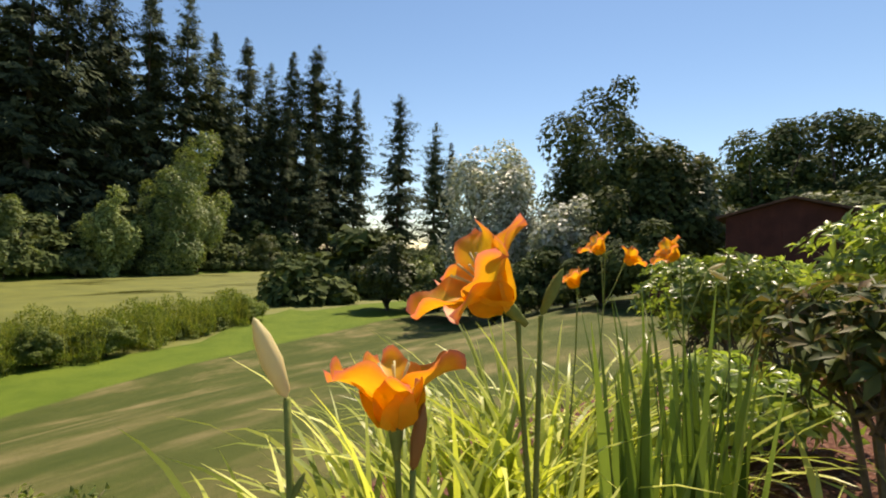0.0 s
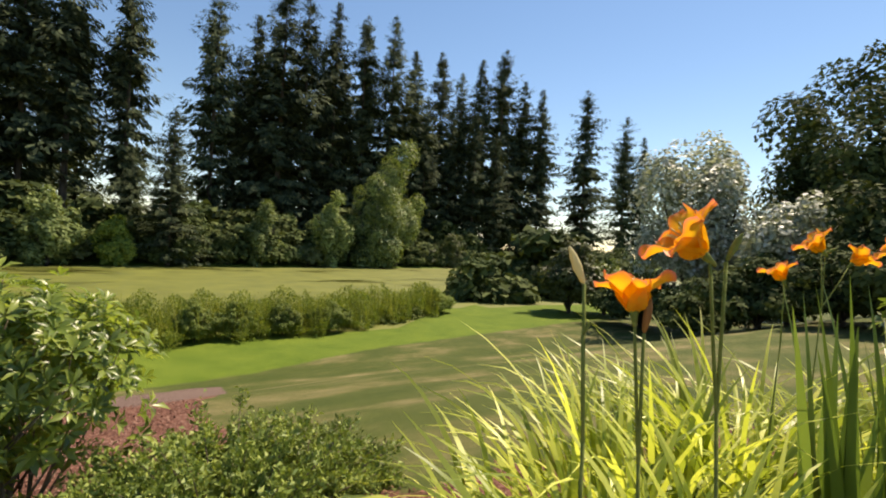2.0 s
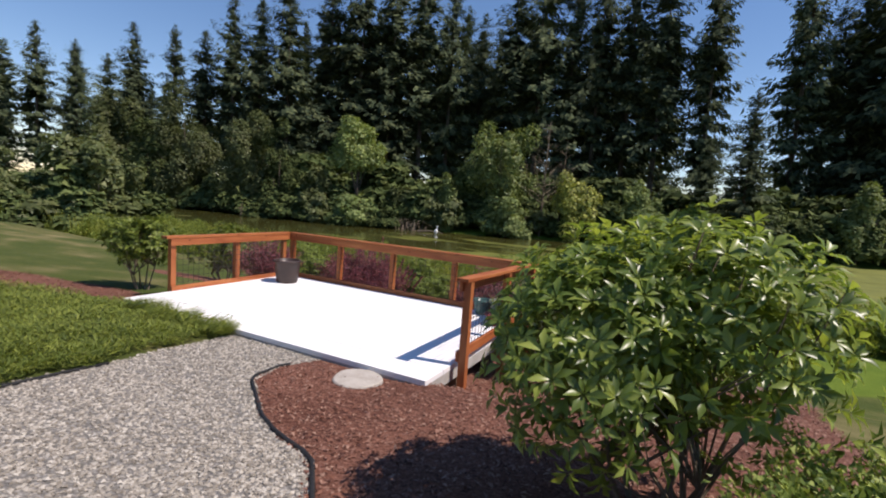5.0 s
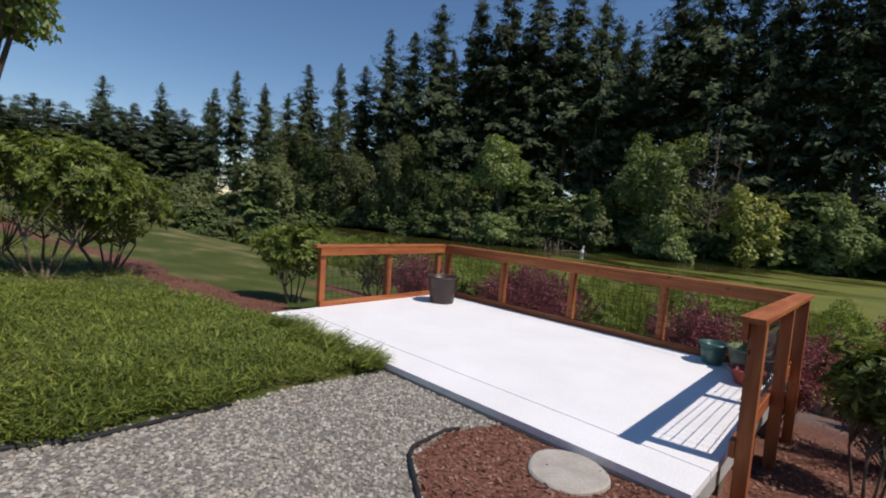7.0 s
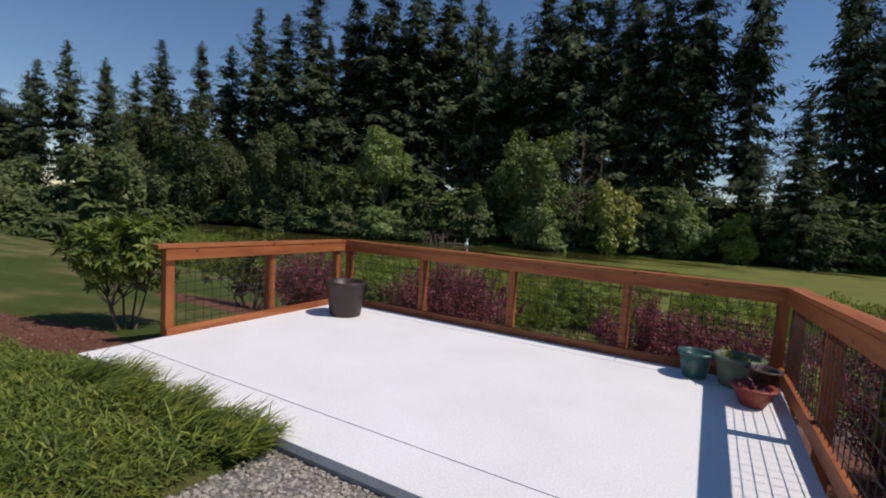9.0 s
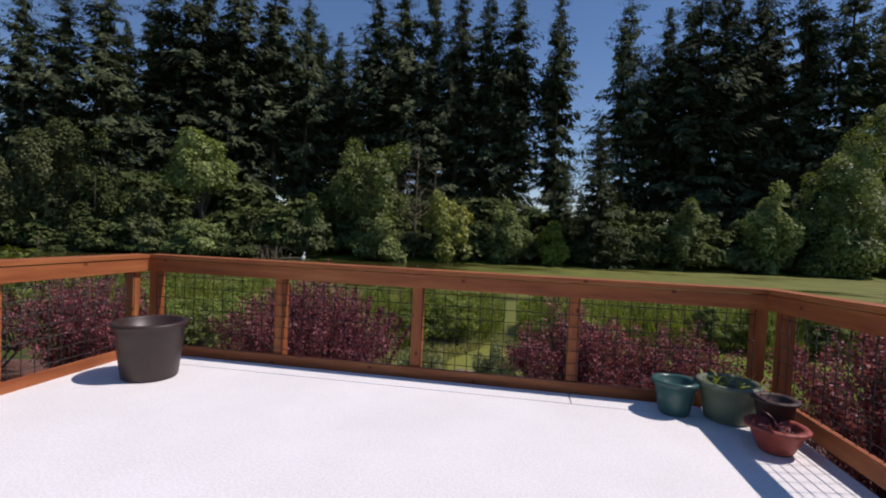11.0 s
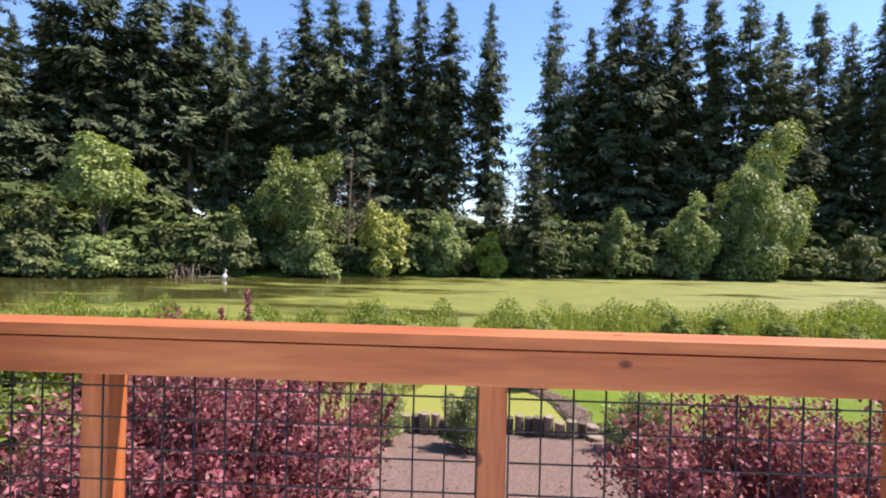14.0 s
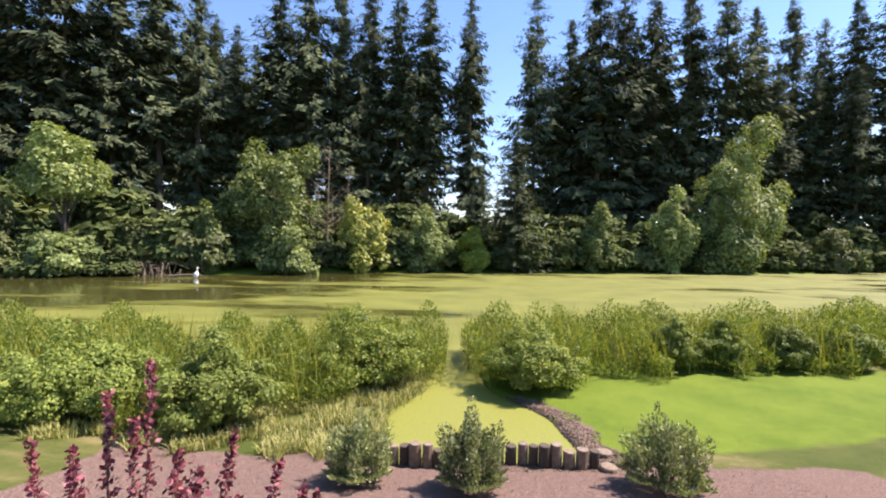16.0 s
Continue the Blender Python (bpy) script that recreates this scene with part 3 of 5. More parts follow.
def broadleaf(name, seed, size, material, label, category="tree", leaf=0.3, clumps=42, leaves=6500, trunk_h=1.5, trunk_r=0.14, low=0.25, group="", droop=0.2, aspect=0.55):
    """A rounded tree or bush: trunk with limbs, crown of single leaves in clumps, each laid to the light. size: half widths and crown height."""
    rng = np.random.default_rng(seed)
    tree = thing(name, (0, 0, 0), label, category, group)
    q, d = crown_points(rng, clumps, leaves, (size[0], size[1], size[2] * 0.62), 0.7, low)
    q[:, 2] += trunk_h + size[2] * 0.33
    q[:, 2] = np.maximum(q[:, 2], 0.05 + 0.3 * rng.random(len(q)))
    face = unit(d + np.array([0, 0, 0.45]) + rng.normal(size=d.shape) * 0.33)
    way = rng.normal(size=d.shape) + d * 0.5 + np.array([0, 0, -2.2 * droop])
    way = unit(way - face * np.sum(way * face, axis=1, keepdims=True))
    L = leaf * (0.55 + 0.75 * rng.random(leaves))
    place(new("crown", array_mesh("crown", leaf_tris(q, way, L, L * aspect * 1.5, rng, face), 3, material)), tree)
    runs = [([(0, 0, -0.3), (0.05 * size[0], 0, trunk_h * 0.6), (0, 0.04 * size[1], trunk_h + size[2] * 0.45)], [trunk_r * 1.15, trunk_r, trunk_r * 0.35])]
    for k in range(6):
        a = k * 1.05 + rng.random()
        e = 0.55 + 0.3 * rng.random()
        runs.append(([(0, 0, trunk_h * 0.5 + 0.08 * k * trunk_h), (math.cos(a) * size[0] * 0.3, math.sin(a) * size[1] * 0.3, trunk_h + size[2] * 0.2),
                      (math.cos(a) * size[0] * e, math.sin(a) * size[1] * e, trunk_h + size[2] * (0.35 + 0.3 * rng.random()))], [trunk_r * 0.55, trunk_r * 0.35, trunk_r * 0.1]))
    place(new("trunk", tubes("trunk", runs, BARK, 6)), tree)
    return tree


def spot(az, d, eye=(2.3, 0.2)):
    """The place at a bearing (clockwise from +y) and a distance."""
    x, y = eye[0] + d * math.sin(radians(az)), eye[1] + d * math.cos(radians(az))
    return x, y, gz(x, y)


def set_tree(ob, at, scale=1.0, turn=0.0, wide=1.0):
    return copy_thing(ob, pose(at[0], at[1], at[2] - 0.15, 0, 0, turn) @ Matrix.Diagonal((scale * wide, scale * wide, scale, 1)))


FIRS = [fir_tree(11, 38.0, bare=0.2, spread=0.20, branches=330), fir_tree(12, 38.0, bare=0.12, spread=0.23, branches=360),
        fir_tree(13, 38.0, bare=0.3, spread=0.20, branches=280, gaps=0.4), fir_tree(14, 38.0, bare=0.03, spread=0.25, branches=360, gaps=0.2),
        fir_tree(15, 38.0, bare=0.24, spread=0.22, branches=300, gaps=0.45)]
for k, ob in enumerate(FIRS):
    ob.matrix_world = pose(*spot(-62 - 5 * k, 150 + 6 * k))


def fir_at(k, az, d, el, eye, wide):
    """A fir at a bearing and distance whose tip stands at the given angle above the eye."""
    p = spot(az, d, eye)
    h = d * math.tan(radians(el)) + 1.9 - p[2]
    return set_tree(FIRS[(1, 3, 0)[k % 3] if h < 30 or d > 125 else (0, 2, 1, 4)[k % 4]], p, h / 38, k * 67, wide)


def front_firs():
    east, mid, west = (8.1, -8.2), (2.3, 0.2), (5.9, -6.0)
    k = 0
    # bearing, distance and angle of the tips, seen from three places on the walk
    for eye, rows in ((east, ((0.4, 112, 25), (8.1, 112, 25.3), (12.2, 120, 22.6), (15, 112, 26.2), (17.7, 114, 26), (20.9, 116, 25.3), (24.3, 120, 24.4), (27.6, 122, 24.8), (30.3, 130, 21.5),
                              (33.5, 140, 21.6), (36, 146, 19.5), (38.4, 146, 21), (41.1, 146, 22), (43.7, 150, 18.8), (45.8, 152, 17.9), (51, 150, 17.7), (55.4, 165, 14.8), (57.3, 170, 12.5))),
                      (mid, ((-42, 112, 25), (-38.5, 108, 27), (-34.5, 106, 27.5), (-30.5, 108, 27), (-27, 108, 25), (-23.2, 112, 20.5), (-19, 106, 27), (-15.5, 104, 28), (-12, 106, 28), (-8.5, 104, 28),
                             (-5, 106, 28.5), (-1.5, 104, 27.5))),
                      (west, ((-46, 112, 22.5), (-49, 114, 19.5), (-51.8, 116, 19.6), (-54.5, 122, 15.5), (-57.3, 124, 15.4), (-60.9, 130, 14.8), (-63, 134, 11.5), (-65.4, 138, 12.2), (-68.3, 142, 13), (-71, 146, 9.8)))):
        for az, d, el in rows:
            fir_at(k, az, d * (1.16 if eye is east and az > 4 else 1.0), el + (0.9 if eye is east else 0.2), eye, 0.8 if eye is east and az < 9 else random.uniform(0.8, 1.05))
            k += 1
    # a second rank behind, a little lower
    for az in np.arange(-64, 47, 2.7):
        if 0.8 < az < 13 or 29 < az < 34:
            continue
        d = 128 + 0.6 * max(0, az - 10) + 0.7 * max(0, -az - 30)
        fir_at(k, az + random.uniform(-0.9, 0.9), d * random.uniform(0.96, 1.12), np.interp(az, [-64, -52, -45, -30, 28, 46], [9.5, 14, 19, 22, 21, 14.5]) + random.uniform(-1.5, 1.5), mid, random.uniform(0.85, 1.05))
        k += 1
    # young firs in the gap
    for az, d, el in ((5.2, 84, 9.5), (9.3, 78, 14.5), (7.2, 92, 6), (4.2, 90, 7)):
        p = spot(az, d)
        set_tree(FIRS[3], p, (d * math.tan(radians(el)) + 1.4 - p[2]) / 38, az * 40, 1.1)
    # dark far wood in the west
    for n, az in enumerate(np.arange(-93, -71, 1.1)):
        fir_at(n * 2 + 1, az, random.uniform(165, 185), random.uniform(6.8, 8.6), west, 2.0)


front_firs()


# ---------------------------------------------------------------- far bank: undergrowth and broadleaved trees
def shore_spot(az, back=2.0, eye=(2.3, 0.2)):
    """The place just behind the far shore at a bearing."""
    d = 45.0
    while d < 200 and pond(eye[0] + d * math.sin(radians(az)), eye[1] + d * math.cos(radians(az))) > 0:
        d += 0.5
    return spot(az, d + back, eye)


BUSHES = [broadleaf("bush", 40 + k, (3.8, 3.3, 5.2), mat, lab, "bush", 0.78, 40, 2900, 0.1, 0.1, 0.6, "undergrowth along the far bank")
          for k, (mat, lab) in enumerate(((DARK_LEAF, "dark green bush in the shade of the firs"), (WILLOW, "grey-green bush on the far bank"),
                                          (MAPLE, "bright green bush at the water's edge"), (DARK_LEAF, "dense dark bush under the trees")))]
for k, ob in enumerate(BUSHES):
    ob.matrix_world = pose(*shore_spot((-58, -52, -28, 20)[k], 5))


def far_bank():
    for k in range(60):
        az = -72 + k * 2.1 + random.uniform(-0.6, 0.6)
        set_tree(BUSHES[(0, 3, 0, 3, 1, 0)[k % 6]], shore_spot(az, random.uniform(2.5, 7)), random.uniform(0.8, 1.35), k * 51, random.uniform(0.9, 1.2))
    # low bushes added to stand for the dark shadow along the western shoreline
    for k in range(26):
        az = -78 + k * 1.75
        set_tree(BUSHES[(0, 3, 1)[k % 3]], shore_spot(az, random.uniform(-0.5, 1.0)), random.uniform(0.5, 0.8), k * 23, 1.3)
    # taller bush rows added behind, to block the horizon light between the trunks
    for k in range(40):
        az = -60 + k * 3.0 + random.uniform(-0.6, 0.6)
        set_tree(BUSHES[(k % 2) * 3], shore_spot(az, random.uniform(12, 22)), random.uniform(1.5, 2.3), k * 37, 1.05)
    kind = "broadleaved_tree"
    grp = "broadleaved trees on the far bank"
    # bearing and half width in degrees, angles of crown top and foot, back from the shore, leaf colour
    for az, half, top, foot, back, mat, lab in (
            (-38.4, 3.9, 12.2, 3.6, 5, MAPLE, "sunlit bright green maple beyond the pond"),
            (-43.6, 2.6, 4.2, -4, 2, WILLOW, "grey-green bush at the far water's edge"),
            (-38.4, 4.1, 1.3, -4, 1, PALE, "wide spreading pale bush at the far water's edge"),
            (-32.2, 1.8, 3.0, -4, 3, WILLOW, "upright rounded green bush on the far bank"),
            (-26.2, 1.6, 5.0, -4, 2, PALE, "slim pale green tree on the far bank"),
            (-19.4, 4.7, 13.4, 1, 4, MAPLE, "tall light green tree at the far water's edge"),
            (-23.0, 2.6, 6.5, -4, 6, DARK_LEAF, "dark green tree on the far bank"),
            (-17.8, 3.7, 2.2, -4, 0.5, PALE, "low spreading bush over the water"),
            (-8.2, 3.6, 7.4, -4, 1.5, YELLOWING, "rounded yellow-green tree overhanging the pond"),
            (-1.4, 3.0, 5.0, -4, 1.5, PALE, "pale green tree on the far bank"),
            (4.4, 2.4, 2.4, -4, 1.5, WEED, "yellowing small bush on the far bank"),
            (10.6, 3.4, 3.8, -4, 3, DARK_LEAF, "dark bush on the shaded far bank"),
            (18.9, 2.2, 4.5, -4, 1.5, PALE, "pale sunlit bush on the far bank"),
            (15.2, 1.7, 2.6, -4, 2.5, DARK_LEAF, "low dark bush on the far bank"),
            (26.6, 2.9, 7.8, -4, 2, PALE, "dense rounded pale green tree on the far bank"),
            (31.2, 3.6, 9.4, -4, 3, MAPLE, "large light green tree on the far bank"),
            (34.0, 3.9, 12.9, 1, 5, MAPLE, "tall light green tree on the far bank"),
            (40.8, 2.0, 2.4, -4, 2, WILLOW, "grey-green bush on the shaded far bank"),
            (-48, 3.6, 8.2, -4, 5, DARK_LEAF, "dark green tree on the far bank"),
            (-51.5, 3.8, 11.2, -4, 5, WILLOW, "olive green tree on the far bank"),
            (-57.5, 4.4, 12.6, -4, 6, WILLOW, "tall olive green tree on the far bank"),
            (-61.5, 3.4, 8.0, -4, 3, DARK_LEAF, "rounded green tree on the far bank"),
            (-64.5, 4.0, 10.0, -4, 5, WILLOW, "olive green willow on the far bank"),
            (-69, 5.0, 8.0, -4, 3, WILLOW, "spreading olive green willow on the bank")):
        p = shore_spot(az, back)
        d = math.hypot(p[0] - 2.3, p[1] - 0.2)
        r = d * math.tan(radians(half)) / 0.98
        rise = d * math.tan(radians(top)) + 1.3 - p[2]
        h = rise if foot < -3 else (rise - (d * math.tan(radians(foot)) + 1.3 - p[2])) / 0.85
        t = broadleaf(kind, int(az * 10) + 900, (r, r * 0.9, h), mat, lab, "tree", 0.5, 30 + int(r * 3), int(5200 + r * h * 80), max(0.1, rise - h), 0.03 * r + 0.05, 0.85 if foot < -3 else 0.6, grp)
        t.matrix_world = pose(*p)
    for az, d, r, h in ((-71.5, 78, 6.5, 6.5), (-76, 70, 7, 6.8), (-81, 62, 6, 5.6), (-87, 62, 7, 6.5), (-93, 60, 7, 7)):
        t = broadleaf(kind, int(az * 7) + 2000, (r, r * 0.9, h), WILLOW, "olive green willow beyond the west lawn", "tree", 0.55, 70, 8000, 0.6, 0.25, 0.6, "willows beyond the west lawn")
        t.matrix_world = pose(*spot(az, d))


far_bank()


def bare_tree(name, seed, height, label, at, spread=0.3, limbs=26, r=0.14):
    """A dead tree: trunk and thin bare limbs."""
    rng = np.random.default_rng(seed)
    tree = thing(name, at, label, "dead tree")
    place(new("trunk", tubes("trunk", [([(0, 0, -0.3), (0.1, 0, height * 0.5), (0.3, 0.1, height)], [r, r * 0.6, r * 0.1])], TWIG, 7)), tree)
    runs = []
    for k in range(limbs):
        z = height * (0.25 + 0.7 * rng.random())
        a, L = rng.random() * 6.28, height * spread * (1.1 - z / height) * (0.6 + 0.8 * rng.random())
        p = np.array([0.2 * z / height, 0, z])
        way = np.array([math.cos(a), math.sin(a), 0.5])
        q = p + way * L * 0.5
        e = q + (way + rng.normal(size=3) * 0.4) * L * 0.5
        runs.append(([p, q, e], [r * 0.3, r * 0.2, r * 0.06]))
        for _ in range(3):
            runs.append(([q, q + (way + rng.normal(size=3) * 0.7) * L * 0.4], [r * 0.14, r * 0.04]))
    tagged(place(new("limb", tubes("limb", runs, TWIG, 4)), tree), kind="stuff")
    return tree


bare_tree("dead_tree", 5, 19.0, "bare grey dead tree among green trees", shore_spot(-13.3, 3), 0.33, 40, 0.2)
bare_tree("dead_tree", 6, 16.0, "thin bare grey tree on the far bank", shore_spot(-11.0, 4), 0.25, 30, 0.14)
bare_tree("snag", 8, 3.6, "bare pale snag standing at the pond's edge", shore_spot(-52.5, -6), 0.35, 10, 0.1)


def brush_pile():
    at = shore_spot(-31.5, -1.2)
    rng = np.random.default_rng(3)
    pile = thing("brush_pile", at, "tangle of bare grey branches at the water's edge", "brush")
    runs = []
    for k in range(70):
        a, h = rng.random() * 6.28, 1.2 + 3.0 * rng.random()
        p = np.array([rng.normal() * 1.8, rng.normal() * 0.7, 0.0])
        runs.append(([p, p + [math.cos(a) * 1.0, math.sin(a) * 0.7, h * 0.7], p + [math.cos(a) * 2.6, math.sin(a) * 1.6, h * (0.2 + 0.5 * rng.random())]], [0.06, 0.045, 0.015]))
    tagged(place(new("branch", tubes("branch", runs, TWIG, 4)), pile), kind="stuff")
    for k, (x, l) in enumerate(((3, 4.5), (-9, 5.5))):
        log = thing("fallen_log", (at[0] + x, at[1] - 1, WATER + 0.05), "bare fallen log lying in the pond", "log")
        place(new("trunk", tubes("trunk", [([(0, 0, 0), (l * 0.5, 0.4, 0.22), (l, 0.3, 0.02)], [0.16, 0.12, 0.04])], TWIG, 7)), log)


brush_pile()

WHITE = surface("white_paint", [(0.3, (0.72, 0.72, 0.70)), (0.7, (0.82, 0.82, 0.8))], 6, 0.6)
bm = lathe([(0.10, 0.0), (0.14, 0.12), (0.34, 0.35), (0.40, 0.62), (0.30, 0.85), (0.13, 1.0), (0.10, 1.35), (0.15, 1.5), (0.12, 1.62), (0.02, 1.68)], 14)
for v in bm.verts:
    v.co.x += 0.25 * soft(0.5, 1.6, v.co.z)
ornament = part("statue", bm, WHITE, None, "", True)
ornament.matrix_world = pose(-26.4, 56.2, WATER - 0.05) @ Matrix.Scale(0.8, 4)
tagged(ornament, "small white painted bird statue standing in the pond", "statue")


# ---------------------------------------------------------------- east side
EAST = (8.4, -8.0)


def east_trees():
    rows = (("willow_bush", 50.0, 45, 3.3, 7.2, 0.4, WILLOW, "dark rounded willow bush by the pond's end", "bush", 0.26, 7000),
            ("willow_bush", 54.0, 46, 2.6, 5.2, 0.3, MAPLE, "bright green bush beside the willow", "bush", 0.24, 4200),
            ("silver_tree", 63.5, 42, 6.0, 16.8, 1.2, SILVER, "silvery-leaved tree with shimmering foliage", "tree", 0.24, 12000),
            ("silver_tree", 71.5, 34, 3.4, 7.6, 0.8, SILVER, "spreading tree with silvery grey leaves", "tree", 0.22, 6000),
            ("oak_tree", 75.8, 52, 8.6, 19.6, 3.0, DARK_LEAF, "large dark green rounded oak", "tree", 0.34, 13000),
            ("weeping_tree", 80.5, 30, 3.9, 8.6, 1.0, DARK_LEAF, "dark drooping tree in front of the oak", "tree", 0.24, 8500),
            ("weeping_tree", 84.0, 32, 3.2, 8.6, 1.0, WILLOW, "drooping tree with grey-green leaves", "tree", 0.22, 6500),
            ("oak_tree", 90.5, 62, 8.0, 16.5, 2.0, DARK_LEAF, "broad dark tree on the eastern edge", "tree", 0.36, 8000),
            ("oak_tree", 97.0, 66, 9.5, 17.0, 2.0, DARK_LEAF, "broad dark tree on the eastern edge", "tree", 0.36, 9000),
            ("oak_tree", 104.0, 64, 9.5, 17.0, 2.0, DARK_LEAF, "broad dark tree on the eastern edge", "tree", 0.36, 8000),
            ("willow_bush", 96.0, 29, 4.0, 4.6, 0.4, WILLOW, "olive bush rising behind the red shed", "bush", 0.2, 6000),
            ("dark_bush", 58.0, 40, 3.6, 4.4, 0.3, DARK_LEAF, "dark bush below the silvery tree", "bush", 0.22, 4500),
            ("dark_bush", 63.0, 33, 3.0, 3.4, 0.3, DARK_LEAF, "dark bush below the silvery tree", "bush", 0.2, 4500),
            ("dark_bush", 69.0, 29, 3.0, 3.6, 0.3, DARK_LEAF, "dark bush at the lawn's edge", "bush", 0.2, 4500),
            ("dark_bush", 75.5, 25, 2.6, 3.2, 0.3, DARK_LEAF, "dark bush at the lawn's edge", "bush", 0.18, 4500),
            ("dark_bush", 80.5, 23, 2.4, 3.6, 0.3, DARK_LEAF, "dark bush at the lawn's edge", "bush", 0.18, 4500),
            ("dark_bush", 86.0, 40, 5.0, 6.5, 0.3, DARK_LEAF, "dark thicket behind the shed", "bush", 0.26, 5500),
            ("dark_bush", 101.5, 30, 4.0, 5.0, 0.3, DARK_LEAF, "dark thicket beside the shed", "bush", 0.26, 5500),
            ("dark_bush", 56.0, 80, 6.0, 8.0, 0.3, DARK_LEAF, "dark thicket at the far end of the pond", "bush", 0.36, 5500),
            ("dark_bush", 53.0, 88, 5.5, 9.0, 0.3, DARK_LEAF, "dark thicket at the far end of the pond", "bush", 0.36, 5500),
            ("dark_bush", 68.0, 60, 6.0, 9.0, 0.3, DARK_LEAF, "dark thicket at the far end of the pond", "bush", 0.36, 5500))
    for k, (name, az, d, r, h, th, mat, lab, cat, leaf, n) in enumerate(rows):
        t = broadleaf(name, 300 + k, (r, r * 0.9, h), mat, lab, cat, leaf * 1.5, 75, int(n * 1.8), th, 0.05 * r + 0.03, 0.6, "trees on the eastern edge", 0.45 if "weep" in name or "silver" in name else 0.2, 0.6)
        t.matrix_world = pose(*spot(az, d, EAST))


east_trees()


def build_shed():
    red = surface("red_brown_boards", [(0.3, (0.07, 0.018, 0.014)), (0.7, (0.12, 0.034, 0.026))], 2, 0.8, 30, 0.3, 0.004)
    roofing = surface("brown_shingles", [(0.3, (0.09, 0.045, 0.035)), (0.7, (0.16, 0.085, 0.065))], 2, 0.9, 20, 0.5, 0.01)
    x, y, z = spot(93.5, 21.5, EAST)
    shed = thing("shed", (x, y, z), "red-brown wooden garden shed with a low gable roof", "shed", turn=-4)
    w, d, h = 2.0, 1.6, 2.85
    for lo, hi in (((-d, -w, -0.3), (-d + 0.08, w, h)), ((d - 0.08, -w, -0.3), (d, w, h)), ((-d + 0.08, -w, -0.3), (d - 0.08, -w + 0.08, h)), ((-d + 0.08, w - 0.08, -0.3), (d - 0.08, w, h))):
        part("wall", box(lo, hi), red, shed)
    for k in range(13):
        yy = -w + 0.15 + k * (2 * w - 0.3) / 12
        part("batten", box((-d - 0.025, yy - 0.02, -0.25), (-d - 0.001, yy + 0.02, h - 0.02)), red, shed)
    bm = bmesh.new()
    rise = 0.62
    for s in (-1, 1):
        vs = [bm.verts.new(p) for p in ((-d - 0.25, s * (w + 0.3), h - 0.05), (d + 0.25, s * (w + 0.3), h - 0.05), (d + 0.25, 0, h + rise), (-d - 0.25, 0, h + rise),
                                        (-d - 0.25, s * (w + 0.3), h + 0.03), (d + 0.25, s * (w + 0.3), h + 0.03), (d + 0.25, 0, h + rise + 0.08), (-d - 0.25, 0, h + rise + 0.08))]
        for f in ((0, 1, 2, 3), (4, 5, 6, 7), (0, 1, 5, 4), (1, 2, 6, 5), (3, 0, 4, 7)):
            bm.faces.new([vs[i] for i in f])
    bmesh.ops.recalc_face_normals(bm, faces=bm.faces)
    part("roof", bm, roofing, shed)
    bm = bmesh.new()
    vs = [bm.verts.new(p) for p in ((-d + 0.02, -w, h), (-d + 0.02, w, h), (-d + 0.02, 0, h + rise), (-d + 0.08, -w, h), (-d + 0.08, w, h), (-d + 0.08, 0, h + rise))]
    for f in ((0, 1, 2), (3, 4, 5), (0, 2, 5, 3), (1, 2, 5, 4)):
        bm.faces.new([vs[i] for i in f])
    bmesh.ops.recalc_face_normals(bm, faces=bm.faces)
    part("gable", bm, red, shed)
    door = part("door", box((-d - 0.05, -0.9, -0.2), (-d - 0.027, 0.0, 1.9), 0.006), red, shed)
    part("handle", box((-d - 0.09, -0.14, 0.85), (-d - 0.051, -0.1, 1.0), 0.006), WIRE, door, "dark metal handle")
    fence = thing("fence", spot(83, 19.5, EAST), "short red-brown board fence", "fence", turn=-8)
    for k in range(9):
        part("board", box((-0.012, -0.9 + k * 0.2, -0.2), (0.012, -0.9 + k * 0.2 + 0.19, 1.25), 0.003), red, fence)


build_shed()


# ---------------------------------------------------------------- reeds, weeds and grass
def ribbons(at, az, length, width, rise, bend, rng, seg=5):
    """Arching strap leaves as lists of vertices and faces, one strip each. rise: lift at the root (0 flat, 1 upright); bend: how far the tip falls."""
    n = len(at)
    s = np.linspace(0, 1, seg + 1)[None, :]
    el0 = np.asarray(rise).reshape(-1, 1) * (math.pi / 2)
    ang = el0 - np.asarray(bend).reshape(-1, 1) * s ** 1.5
    step = np.asarray(length).reshape(-1, 1) / seg
    r = np.concatenate([np.zeros((n, 1)), np.cumsum(np.cos(ang[:, :-1]) * step, 1)], 1)
    z = np.concatenate([np.zeros((n, 1)), np.cumsum(np.sin(ang[:, :-1]) * step, 1)], 1)
    ca, sa = np.cos(az)[:, None], np.sin(az)[:, None]
    mid = np.stack([at[:, :1] + ca * r, at[:, 1:2] + sa * r, at[:, 2:3] + z], -1)
    tw = rng.normal(size=(n, 1)) * 0.5 * s
    across = np.stack([-sa * np.cos(tw), ca * np.cos(tw), np.sin(tw)], -1)
    w = np.asarray(width).reshape(-1, 1, 1) * 0.5 * np.clip(1.0 - s ** 3, 0.03, 1)[..., None]
    V = np.stack([mid - across * w, mid + across * w], 2).reshape(-1, 3)
    base = (np.arange(n) * (seg + 1) * 2)[:, None] + (np.arange(seg) * 2)[None, :]
    F = np.stack([base, base + 1, base + 3, base + 2], -1).reshape(-1, 4)
    return V, F


